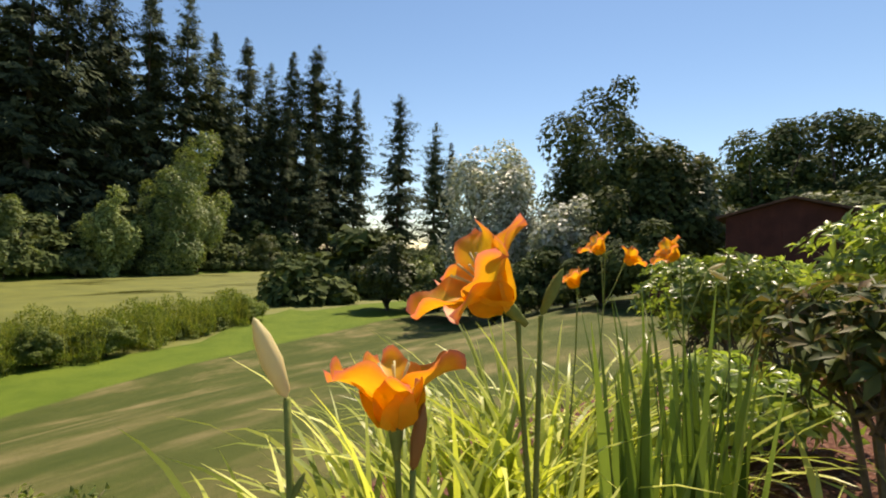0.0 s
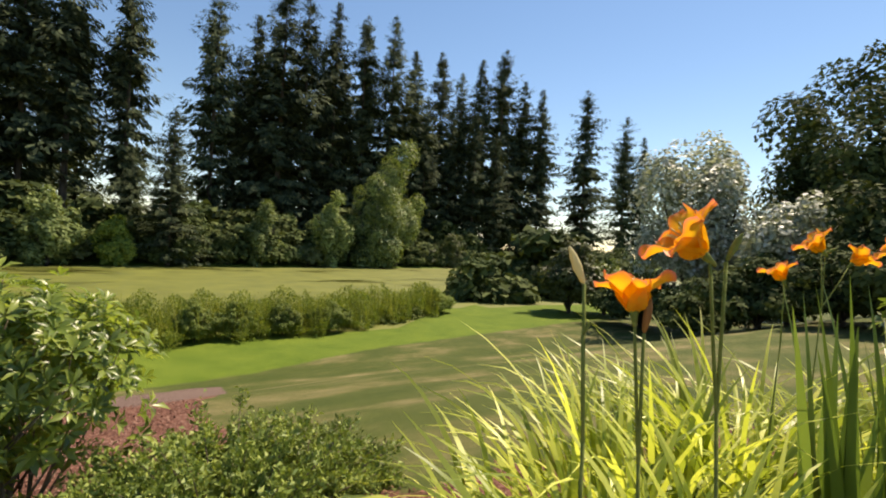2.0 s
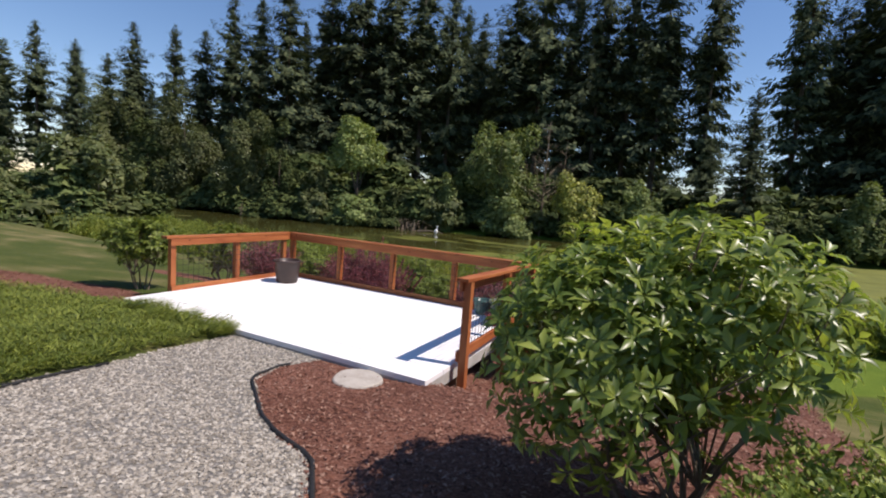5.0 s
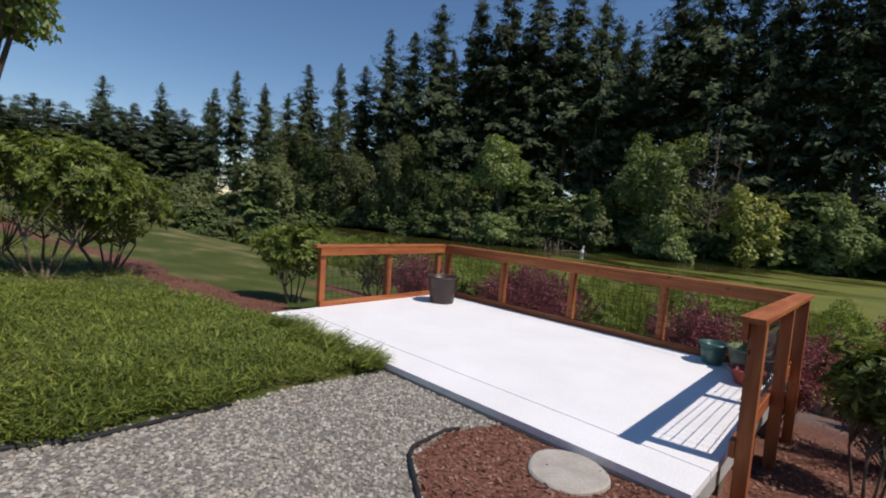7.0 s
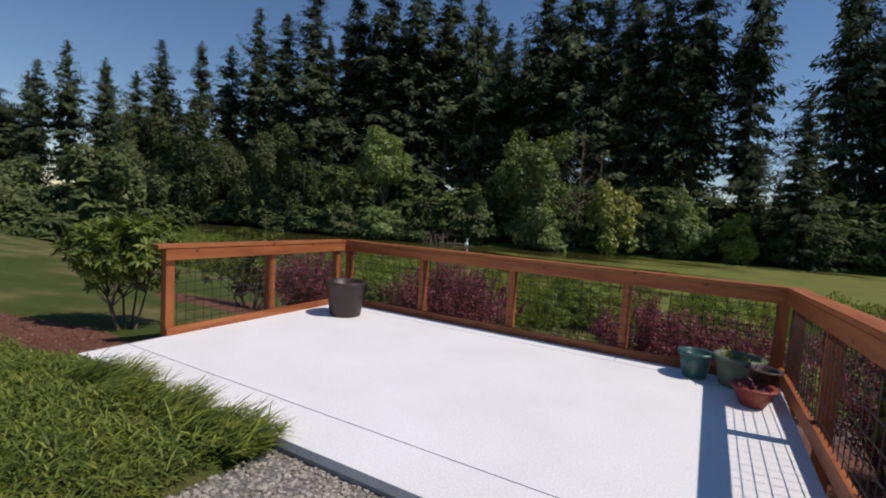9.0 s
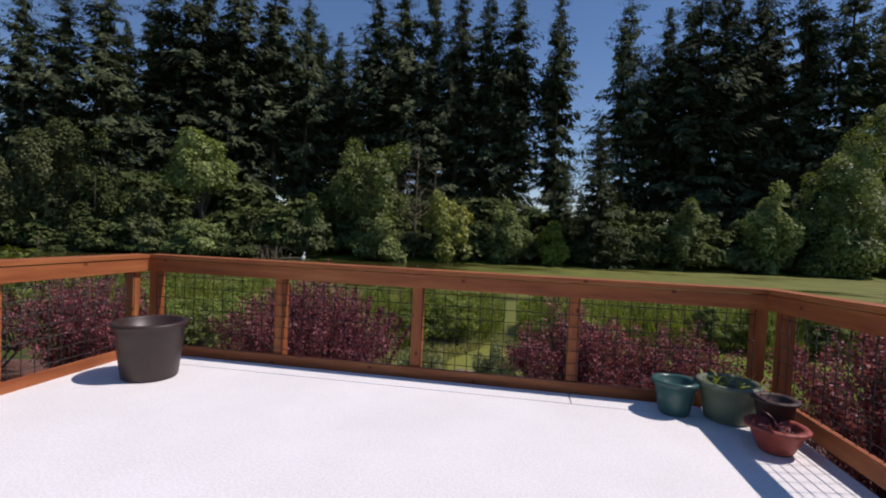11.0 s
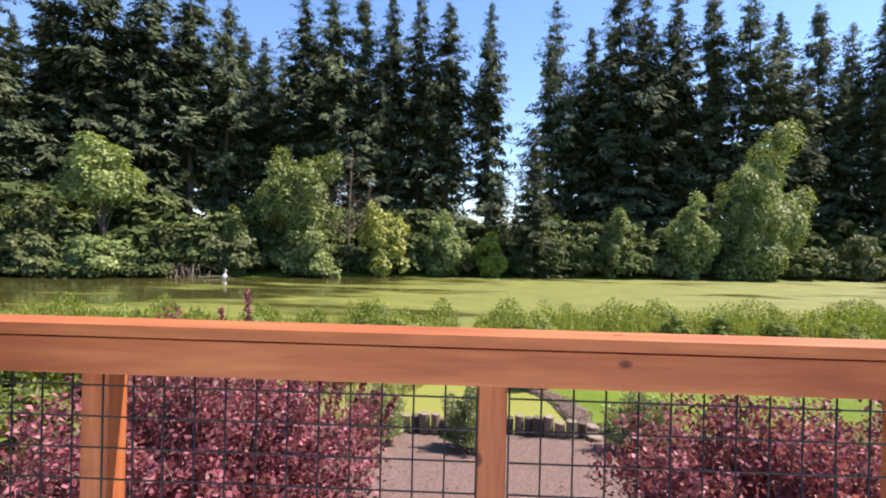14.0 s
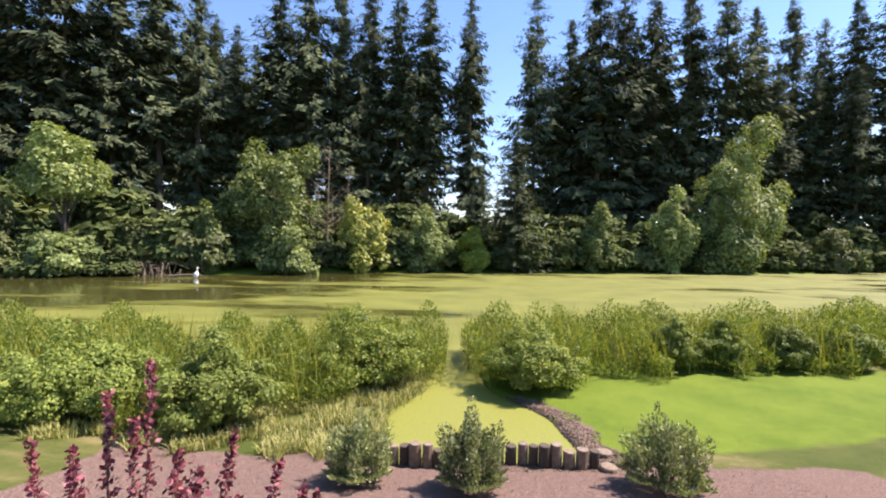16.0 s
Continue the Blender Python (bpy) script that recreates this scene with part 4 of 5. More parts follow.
def strips_mesh(name, V, F, material):
    me = bpy.data.meshes.new(name)
    me.vertices.add(len(V))
    me.vertices.foreach_set("co", np.ascontiguousarray(V, dtype=np.float32).ravel())
    me.loops.add(F.size)
    me.loops.foreach_set("vertex_index", np.ascontiguousarray(F, dtype=np.int32).ravel())
    me.polygons.add(len(F))
    me.polygons.foreach_set("loop_start", np.arange(0, F.size, F.shape[1], dtype=np.int32))
    me.polygons.foreach_set("use_smooth", [True] * len(F))
    me.update(calc_edges=True)
    me.materials.append(material)
    return me


def scatter(rng, n, x0, x1, y0, y1, keep):
    x, y = rng.uniform(x0, x1, n), rng.uniform(y0, y1, n)
    ok = keep(x, y)
    x, y = x[ok], y[ok]
    return np.stack([x, y, ground_z(x, y)], -1)


def reed_front(x):
    return np.interp(x, [-40, -12, -5, -1, 0.4, 4.4, 6.5, 8.4, 18.5, 31, 32], [12.0, 11.2, 11.4, 13.2, 15.0, 15.2, 15.2, 16.6, 17.9, 23.3, 24])


def reed_zone(x, y):
    f = reed_front(x) + 0.5 * np.sin(x * 1.7) + 0.3 * np.sin(x * 4.1)
    depth = np.interp(x, [-40, -3, 3, 12, 31], [9.5, 8.0, 6.0, 5.2, 4.6])
    gap = np.abs(x - 3.0) > np.interp(y, [10, 14, 16, 19, 24], [2.2, 1.5, 0.45, 0.3, 0.6])
    return (y > f) & (y < f + depth) & gap & (x < 31.5)


def build_reeds():
    rng = np.random.default_rng(21)
    at = scatter(rng, 24000, -40, 32, 10, 29, reed_zone)
    at[:, 2] = np.maximum(at[:, 2], WATER - 0.2)
    n = len(at)
    hgt = (1.72 + 0.22 * np.sin(at[:, 0] * 0.9) * np.sin(at[:, 1] * 0.8 + at[:, 0] * 0.3) + 0.5 * rng.random(n)) * np.where(at[:, 0] > 3, 1.12, 1.0)
    V, F = ribbons(at, rng.random(n) * 6.28, hgt, 0.014 + 0.016 * rng.random(n), 0.8 + 0.18 * rng.random(n), 0.15 + 0.7 * rng.random(n), rng, 4)
    tagged(new("reeds", strips_mesh("reeds", V, F, REED)), "yellow-green reed bed along the pond's near bank", "reeds", "", "stuff")
    # leafy weeds grown through the reeds, thicker towards the front
    rng = np.random.default_rng(22)
    at = scatter(rng, 1000000, -40, 32, 10, 29, reed_zone)
    at = at[rng.random(len(at)) < np.interp(np.abs(at[:, 0] - 3), [8, 30], [1.0, 0.5])]
    n = len(at)
    t = at[:, 1] - reed_front(at[:, 0])
    lump = 0.75 + 0.35 * np.sin(at[:, 0] * 1.3 + 2) * np.sin(at[:, 1] * 1.1) + 0.25 * np.sin(at[:, 0] * 2.9 + at[:, 1])
    top = np.minimum(0.8 + 1.1 * np.clip(t, 0, 1.2), 1.62) * lump * np.where(at[:, 0] > 3, 1.2, 1.0)
    at[:, 2] = np.maximum(at[:, 2], WATER) + top * rng.random(n) ** 0.5
    way = unit(rng.normal(size=(n, 3)) * 0.6 + np.array([0, -0.15, 0.75]))
    L = (0.07 + 0.13 * rng.random(n)) * np.interp(np.abs(at[:, 0] - 3), [8, 30], [1.0, 1.4])
    tagged(new("bank_weeds", array_mesh("bank_weeds", leaf_tris(at, way, L, L * 0.36, rng), 3, WEED)), "leafy green weeds crowding the reed bed", "weeds", "", "stuff")
    # pale grass at the inlet's edge
    rng = np.random.default_rng(23)
    at = scatter(rng, 60000, -7, 9, 9.2, 17, lambda x, y: (pond(x, y) < 0) & (y < reed_front(x) + 0.8) & (y > 10.2 + 0.5 * np.sin(x * 2.1)) & (x < 2.2) & (np.sin(x * 3.1 + y) * np.sin(y * 2.3 - x) > -0.45))
    n = len(at)
    V, F = ribbons(at, rng.random(n) * 6.28, 0.15 + 0.3 * rng.random(n), 0.018 + 0.012 * rng.random(n), 0.6 + 0.35 * rng.random(n), 0.6 + rng.random(n), rng, 3)
    tagged(new("bank_grass", strips_mesh("bank_grass", V, F, DRY_GRASS)), "tufted pale grass on the inlet's bank", "grass", "", "stuff")


build_reeds()
for k, (x, y, r, h, mat, lab) in enumerate(((-0.1, 15.5, 2.4, 2.6, WEED, "rounded green bush standing in the reeds"), (5.4, 15.3, 1.9, 2.3, WEED, "rounded bright bush at the mouth of the inlet"),
                                            (-6.6, 11.7, 2.0, 2.5, HEATH, "lush green thicket in front of the reeds"), (-3.3, 11.8, 1.7, 2.5, HEATH, "lush dark green thicket in front of the reeds"),
                                            (-10.2, 11.6, 2.1, 2.4, HEATH, "lush dark green thicket in front of the reeds"),
                                            (11.5, 18.0, 1.3, 2.1, HEATH, "dark bush in the reed bed"), (16.0, 18.4, 1.3, 2.0, HEATH, "dark bush in the reed bed"), (24.0, 21.5, 1.7, 2.2, HEATH, "dark bush in the reed bed"),
                                            (13.6, 18.1, 1.2, 1.9, HEATH, "dark bush in the reed bed"), (18.9, 18.9, 1.5, 2.0, HEATH, "dark bush in the reed bed"), (21.4, 20.2, 1.5, 2.1, HEATH, "dark bush in the reed bed"),
                                            (27.0, 22.6, 1.6, 2.1, HEATH, "dark bush in the reed bed"), (30.0, 23.7, 1.6, 2.0, HEATH, "dark bush at the end of the reed bed"))):
    b = broadleaf("bank_bush", 70 + k, (r, r * 0.85, h), mat, lab, "bush", 0.085, 260, 32000, 0.1, 0.03, 0.7, "bushes along the near bank", 0.2, 0.5)
    b.matrix_world = pose(x, y, gz(x, y))


# ---------------------------------------------------------------- garden shrubs near the deck
def true_leaves(name, at, way, normal, length, width, material, fold=0.25, curl=0.2):
    """Leaves with a folded midrib and a curled tip: five corners, four faces each."""
    n = len(at)
    side = unit(np.cross(way, normal))
    up = unit(np.cross(side, way))
    L, W = np.asarray(length).reshape(-1, 1), np.asarray(width).reshape(-1, 1)
    mid = at + way * L * 0.55
    V = np.stack([at, mid + side * W * 0.5 + up * W * fold, mid, mid - side * W * 0.5 + up * W * fold, at + way * L - up * L * curl], 1).reshape(-1, 3)
    b = (np.arange(n) * 5)[:, None]
    F = np.concatenate([b + [0, 1, 2], b + [0, 2, 3], b + [1, 4, 2], b + [2, 4, 3]], 1).reshape(-1, 3)
    return strips_mesh(name, V, F, material)


def rhododendron(seed, r, height, label, whorls=300, leaf=0.11, crown_low=0.3, material=None, group="rhododendrons in the garden", stems=7, per=9, sag=0.1):
    """A shrub of bare branching stems with leaves in whorls at the shoot ends."""
    rng = np.random.default_rng(seed)
    shrub = thing("rhododendron", (0, 0, 0), label, "shrub", group)
    lumps = unit(rng.normal(size=(9, 3))) * 0.42
    lumps[:, 2] = np.abs(lumps[:, 2]) * 0.9 - sag
    k = rng.integers(0, 9, whorls)
    d = unit(rng.normal(size=(whorls, 3)) + np.array([0, 0, 0.35]))
    q = lumps[k] + d * (0.38 + 0.22 * rng.random((whorls, 1)))
    low, mid = height * crown_low, height * (1 + crown_low) / 2
    p = q * np.array([r, r, (height - low) * 0.52]) + np.array([0, 0, mid])
    p[:, 2] = np.clip(p[:, 2], low * 0.75, None)
    axis = unit(d + np.array([0, 0, 0.55]))
    ref = unit(np.cross(axis, rng.normal(size=(whorls, 3))))
    other = np.cross(axis, ref)
    a = (np.arange(per) * 2.4)[None, :, None] + rng.random((whorls, 1, 1)) * 6.28
    lift = (0.15 + 0.75 * rng.random((whorls, per, 1)))
    way = unit((ref[:, None] * np.cos(a) + other[:, None] * np.sin(a)) + axis[:, None] * lift).reshape(-1, 3)
    at = np.repeat(p, per, 0) + way * 0.008
    nrm = np.repeat(axis, per, 0) + rng.normal(size=(whorls * per, 3)) * 0.15
    L = leaf * (0.6 + 0.6 * rng.random(whorls * per))
    place(new("leaves", true_leaves("leaves", at, way, nrm, L, L * 0.37, material or RHODO)), shrub)
    twigs = []
    for s in range(stems):
        b = s * 6.28 / stems + rng.random()
        root = np.array([math.cos(b) * 0.06, math.sin(b) * 0.06, -0.15])
        knee = np.array([math.cos(b) * r * 0.3, math.sin(b) * r * 0.3, low + 0.12 * height * rng.random()])
        e = rng.integers(whorls)
        place(new("stem", tubes("stem", [([root, knee, (knee + p[e]) / 2 + rng.normal(size=3) * 0.04, p[e]], [0.015 * r + 0.006, 0.01 * r + 0.005, 0.006, 0.003])], TWIG, 6)), shrub)
        for e in rng.choice(whorls, 7):
            twigs.append(([knee, (knee + p[e]) / 2 + rng.normal(size=3) * 0.04, p[e]], [0.008 * r + 0.004, 0.005, 0.003]))
    tagged(place(new("twig", tubes("twig", twigs, TWIG, 4)), shrub), kind="stuff")
    return shrub


def at_ground(ob, x, y, turn=0.0, sink=0.0):
    ob.matrix_world = pose(x, y, gz(x, y) - sink, 0, 0, turn)
    return ob


at_ground(rhododendron(1, 0.9, 1.86, "large leafy rhododendron in the mulch bed by the deck", 1350, 0.088, 0.06, per=8, sag=0.24), 7.55, -4.95)
at_ground(rhododendron(2, 1.5, 2.45, "tall open rhododendron with bare stems beside the lawn", 700, 0.12, 0.16, RHODO_DARK), -3.5, -5.5)
at_ground(rhododendron(3, 1.45, 2.4, "rounded rhododendron with bare stems beside the lawn", 650, 0.12, 0.14, RHODO_DARK), -4.7, -4.4)
at_ground(rhododendron(4, 1.5, 2.6, "tall rhododendron at the edge of the ground cover", 650, 0.12, 0.14, RHODO_DARK), -5.2, -6.6)
at_ground(rhododendron(5, 0.68, 1.42, "small upright rhododendron at the patio corner", 420, 0.1, 0.2, RHODO_DARK, stems=5), -1.22, -2.42)
at_ground(rhododendron(9, 0.48, 1.3, "dark leafy shrub close against the side railing", 210, 0.11, 0.25, RHODO_DARK, stems=5), 6.12, -1.4)
OLD_LEAF = leafy("wilting_leaves", [(0.09, 0.12, 0.035), (0.16, 0.2, 0.06), (0.28, 0.17, 0.07)], 0.55, 0.35, 1.5, 0.2)
at_ground(rhododendron(6, 0.5, 0.86, "leggy rhododendron with partly wilted leaves", 170, 0.085, 0.4, OLD_LEAF), 10.35, -8.45)
at_ground(rhododendron(7, 0.5, 0.86, "leggy rhododendron with glossy leaves", 180, 0.085, 0.35, OLD_LEAF), 11.0, -8.95)
at_ground(rhododendron(8, 0.5, 0.46, "low rhododendron among the lilies", 190, 0.1, 0.25), 11.2, -7.95)
for k, (x, y) in enumerate(((14.2, -7.7), (15.4, -8.4), (14.6, -9.4), (16.8, -7.6), (13.0, -9.1))):
    at_ground(rhododendron(20 + k, 0.9, 1.42, "yellow-green rhododendron in front of the shed", 380, 0.12, 0.1), x, y)
at_ground(rhododendron(30, 1.1, 1.7, "leafy green shrub below the side railing", 300, 0.11, 0.1, RHODO_DARK), -3.2, 0.9)
at_ground(rhododendron(31, 0.75, 1.25, "leafy green shrub below the patio", 260, 0.09, 0.1, RHODO_DARK), -1.5, 2.7)


def barberry(seed, r, height, label, stems=90, leaves=7000, shoots=()):
    """Arching thorny canes set with small purple leaves."""
    rng = np.random.default_rng(seed)
    shrub = thing("barberry", (0, 0, 0), label, "shrub", "purple barberries below the railing")
    runs, pts, ways = [], [], []
    for k in range(stems):
        a, rr = rng.random() * 6.28, r * math.sqrt(rng.random())
        h = height * (0.6 + 0.4 * rng.random()) * (1.05 - 0.35 * (rr / r) ** 2)
        if k % 17 == 0:
            h *= 1.18
        p0 = np.array([math.cos(a) * rr * 0.15, math.sin(a) * rr * 0.15, -0.1])
        p1 = np.array([math.cos(a) * rr * 0.7, math.sin(a) * rr * 0.7, h * 0.75])
        p2 = np.array([math.cos(a) * rr * 1.15, math.sin(a) * rr * 1.15, h]) + rng.normal(size=3) * 0.05
        runs.append(([p0, p1, p2], [0.007, 0.005, 0.002]))
        s = 0.2 + 0.8 * rng.random(leaves // stems)[:, None] ** 0.8
        c = p0 * (1 - s) ** 2 + 2 * p1 * s * (1 - s) + p2 * s ** 2
        pts.append(c + rng.normal(size=c.shape) * 0.035)
        ways.append(rng.normal(size=c.shape) + np.array([0, 0, 0.3]))
    # a few long shoots above the rest, thickly set with leaves
    for tip in shoots:
        e = np.array(tip, float)
        p0, p1 = np.array([e[0] * 0.4, e[1] * 0.6, -0.35]), e * np.array([0.85, 0.9, 0.7])
        runs.append(([p0, p1, e], [0.006, 0.004, 0.002]))
        s = 0.3 + 0.72 * rng.random(420)[:, None]
        c = p0 * (1 - s) ** 2 + 2 * p1 * s * (1 - s) + e * s ** 2
        pts.append(c + rng.normal(size=c.shape) * 0.014 * (1.5 - s))
        ways.append(rng.normal(size=c.shape) + np.array([0, 0, 0.5]))
    pts, ways = np.concatenate(pts), unit(np.concatenate(ways))
    L = 0.022 + 0.018 * rng.random(len(pts))
    tagged(place(new("cane", tubes("cane", runs, TWIG, 4)), shrub), kind="stuff")
    place(new("leaves", array_mesh("leaves", leaf_quads(pts, ways, L, L * 0.62, rng), 4, BARBERRY)), shrub)
    return shrub


at_ground(barberry(1, 0.92, 1.45, "purple-leaved barberry behind the railing", 190, 46000, ((-0.42, 1.35, 1.6), (-0.64, 1.35, 1.44), (-0.28, 1.35, 1.15), (-0.82, 1.35, 1.04), (-0.5, 1.35, 1.3), (-0.1, 1.2, 1.12), (0.1, 1.15, 1.02), (-0.98, 1.3, 1.2), (-0.2, 1.25, 1.0), (-0.7, 1.2, 1.22), (0.3, 1.1, 0.98), (-1.15, 1.2, 0.95), (0.25, 1.3, 1.12), (0.45, 1.25, 1.0), (0.6, 1.2, 0.92), (0.75, 1.1, 0.86), (0.0, 1.35, 1.25), (0.35, 1.4, 0.95), (0.85, 1.25, 0.78))), 1.2, 1.05)
at_ground(barberry(2, 0.64, 1.3, "purple-leaved barberry behind the railing", 130, 26000), 4.08, 1.1)
at_ground(barberry(3, 0.72, 1.35, "purple-leaved barberry near the railing corner", 140, 28000), 5.05, 1.15)
at_ground(barberry(4, 0.75, 1.4, "purple-leaved barberry beside the patio corner", 120, 20000), -1.5, 0.75)
at_ground(barberry(5, 0.85, 1.5, "purple-leaved barberry outside the side railing", 130, 24000), 6.4, 0.2)


def garden_shrub(seed, r, height, label):
    rng = np.random.default_rng(seed)
    shrub = thing("shrub", (0, 0, 0), label, "shrub", "three small shrubs by the inlet")
    n = 8000
    d = unit(rng.normal(size=(n, 3)))
    d[:, 2] = np.abs(d[:, 2])
    rad = (0.45 + 0.5 * rng.random((n, 1)) ** 0.5) * (1 + 0.18 * np.sin(d[:, :1] * 9 + seed) + 0.14 * np.sin(d[:, 1:2] * 11) + 0.12 * np.sin(d[:, 2:3] * 13))
    p = d * rad * np.array([r, r, height])
    p[:, 2] = np.maximum(p[:, 2], 0.05 + 0.25 * np.hypot(p[:, 0], p[:, 1]) / r)
    way = unit(d + np.array([0, 0, 0.8]) + rng.normal(size=(n, 3)) * 0.5)
    L = 0.055 + 0.045 * rng.random(n)
    place(new("leaves", true_leaves("leaves", p, way, d + rng.normal(size=(n, 3)) * 0.4, L, L * 0.42, SHRUB)), shrub)
    runs = [([(0, 0, -0.1), (math.cos(a) * r * 0.3, math.sin(a) * r * 0.3, height * 0.4), (math.cos(a) * r * 0.75, math.sin(a) * r * 0.75, height * (0.6 + 0.25 * math.sin(a * 3)))], [0.014, 0.009, 0.003]) for a in np.arange(0, 6.28, 0.4)]
    tagged(place(new("stem", tubes("stem", runs, TWIG, 4)), shrub), kind="stuff")
    return shrub


at_ground(garden_shrub(1, 0.6, 1.12, "small grey-green shrub in mulch beside the log edging"), 0.8, 8.8)
at_ground(garden_shrub(2, 0.60, 1.3, "upright grey-green shrub in front of the inlet"), 2.93, 8.4)
at_ground(garden_shrub(3, 0.74, 1.22, "rounded grey-green shrub beside the lower lawn"), 6.5, 8.5)


# ---------------------------------------------------------------- log edging of the inlet
def build_logs():
    end_wood = surface("weathered_log_end", [(0.3, (0.16, 0.12, 0.085)), (0.7, (0.30, 0.24, 0.18))], 9, 0.9, 60, 0.4, 0.006)
    edging = thing("log_edging", (0, 0, 0), "row of upright weathered logs edging the inlet", "edging")
    x = 1.1
    while x < 5.65:
        r = random.uniform(0.1, 0.145)
        y = 9.98 + 0.12 * math.sin(x * 2.1) - 0.08 * x * 0.6 + random.uniform(-0.04, 0.04)
        top = -2.8 + random.uniform(-0.12, 0.08)
        bm = bmesh.new()
        bmesh.ops.create_cone(bm, cap_ends=True, segments=11, radius1=r * 1.04, radius2=r, depth=1.0)
        for v in bm.verts:
            v.co = Vector((v.co.x * random.uniform(0.9, 1.08), v.co.y * random.uniform(0.9, 1.08), -3.7 if v.co.z < 0 else top + random.uniform(-0.012, 0.012)))
        bmesh.ops.bevel(bm, geom=[e for e in bm.edges if all(v.co.z > -3 for v in e.verts)], offset=0.012, segments=1, affect="EDGES")
        log = part("log", bm, BARK if random.random() < 0.45 else end_wood, edging, smooth=False)
        log.location = (x, y, 0)
        x += r * 2.02
    for k, (lx, ly) in enumerate(((5.8, 9.45), (6.0, 10.3), (1.55, 10.15))):
        lump = thing("log_round", (lx, ly, gz(lx, ly)), "cut log round lying on the mulch", "log", turn=k * 50)
        bm = lathe([(0.0, 0.0), (0.17, 0.0), (0.18, 0.03), (0.175, 0.09), (0.16, 0.11), (0.0, 0.112)], 13)
        part("wood", bm, end_wood, lump)


build_logs()


# ---------------------------------------------------------------- pots on the patio
def glazed(name, colour, rough):
    return surface(name, [(0.3, tuple(c * 0.75 for c in colour)), (0.7, colour)], 5, rough, 60, 0.1, 0.003, spec=0.5)


SOIL = surface("potting_soil", [(0.3, (0.02, 0.014, 0.01)), (0.7, (0.06, 0.042, 0.03))], 12, 0.95, 60, 0.8, 0.01)


def pot(name, at, r_low, r_top, h, lip, material, label, tilt=0.0):
    p = thing(name, at, label, "pot", "pots on the patio")
    wall = 0.022
    part("body", lathe([(r_low * 0.9, 0.0), (r_low, 0.012), ((r_low + r_top) / 2 * 1.03, h * 0.5), (r_top, h - lip), (r_top + 0.02, h - lip + 0.006), (r_top + 0.026, h - 0.01), (r_top + 0.018, h),
                        (r_top - wall + 0.01, h), (r_top - wall, h - 0.01), (r_top - wall - 0.01, h * 0.72), (0.0, h * 0.72)], 32), material, p, smooth=True)
    part("soil", lathe([(0.0, h * 0.725), (r_top - wall - 0.012, h * 0.73), (0.0, h * 0.78)], 20), SOIL, p)
    return p


def dry_plant(parent, r, z, n, height, material, seed, label):
    rng = np.random.default_rng(seed)
    at = np.stack([rng.normal(size=n) * r * 0.4, rng.normal(size=n) * r * 0.4, np.full(n, z)], -1)
    V, F = ribbons(at, rng.random(n) * 6.28, height * (0.5 + rng.random(n)), 0.008 + 0.012 * rng.random(n), 0.3 + 0.6 * rng.random(n), 1.0 + rng.random(n), rng, 5)
    tagged(place(new("plant", strips_mesh("plant", V, F, material)), parent), label)


pot("plant_pot", (0.62, -0.66, 0.0), 0.2, 0.245, 0.45, 0.045, glazed("brown_glaze", (0.055, 0.032, 0.026), 0.45), "large dark brown pot on the patio corner")
pot("plant_pot", (4.68, -0.27, 0.0), 0.105, 0.142, 0.25, 0.04, glazed("teal_glaze", (0.05, 0.13, 0.115), 0.3), "teal glazed pot beside the railing")
pale = pot("plant_pot", (5.03, -0.3, 0.0), 0.15, 0.19, 0.28, 0.04, glazed("pale_green_glaze", (0.16, 0.2, 0.13), 0.5), "pale green pot with a withered plant")
dry_plant(pale, 0.2, 0.2, 30, 0.2, REED, 4, "withered trailing plant")
red = pot("plant_pot", (5.12, -0.78, 0.0), 0.095, 0.15, 0.165, 0.028, glazed("red_clay", (0.36, 0.07, 0.045), 0.55), "shallow red clay bowl on the patio")
dry_plant(red, 0.11, 0.12, 22, 0.11, BARBERRY, 5, "dried dark plant")
low = pot("plant_pot", (5.2, -0.58, 0.0), 0.08, 0.115, 0.27, 0.02, glazed("dark_clay", (0.07, 0.035, 0.028), 0.6), "small dark clay pot behind the red bowl")

bm = lathe([(0.0, -0.05), (0.25, -0.05), (0.262, -0.02), (0.258, 0.012), (0.245, 0.022), (0.0, 0.024)], 26)
for v in bm.verts:
    v.co.x *= 1 + 0.05 * math.sin(v.co.y * 14)
stone = part("stepping_stone", bm, surface("stepping_stone", [(0.3, (0.36, 0.32, 0.27)), (0.7, (0.5, 0.46, 0.4))], 5, 0.9, 60, 0.5, 0.006), None, "", False)
stone.matrix_world = pose(4.72, -3.68, gz(4.72, -3.68) + 0.01)
tagged(stone, "round pale concrete stepping stone set in mulch", "stepping stone")


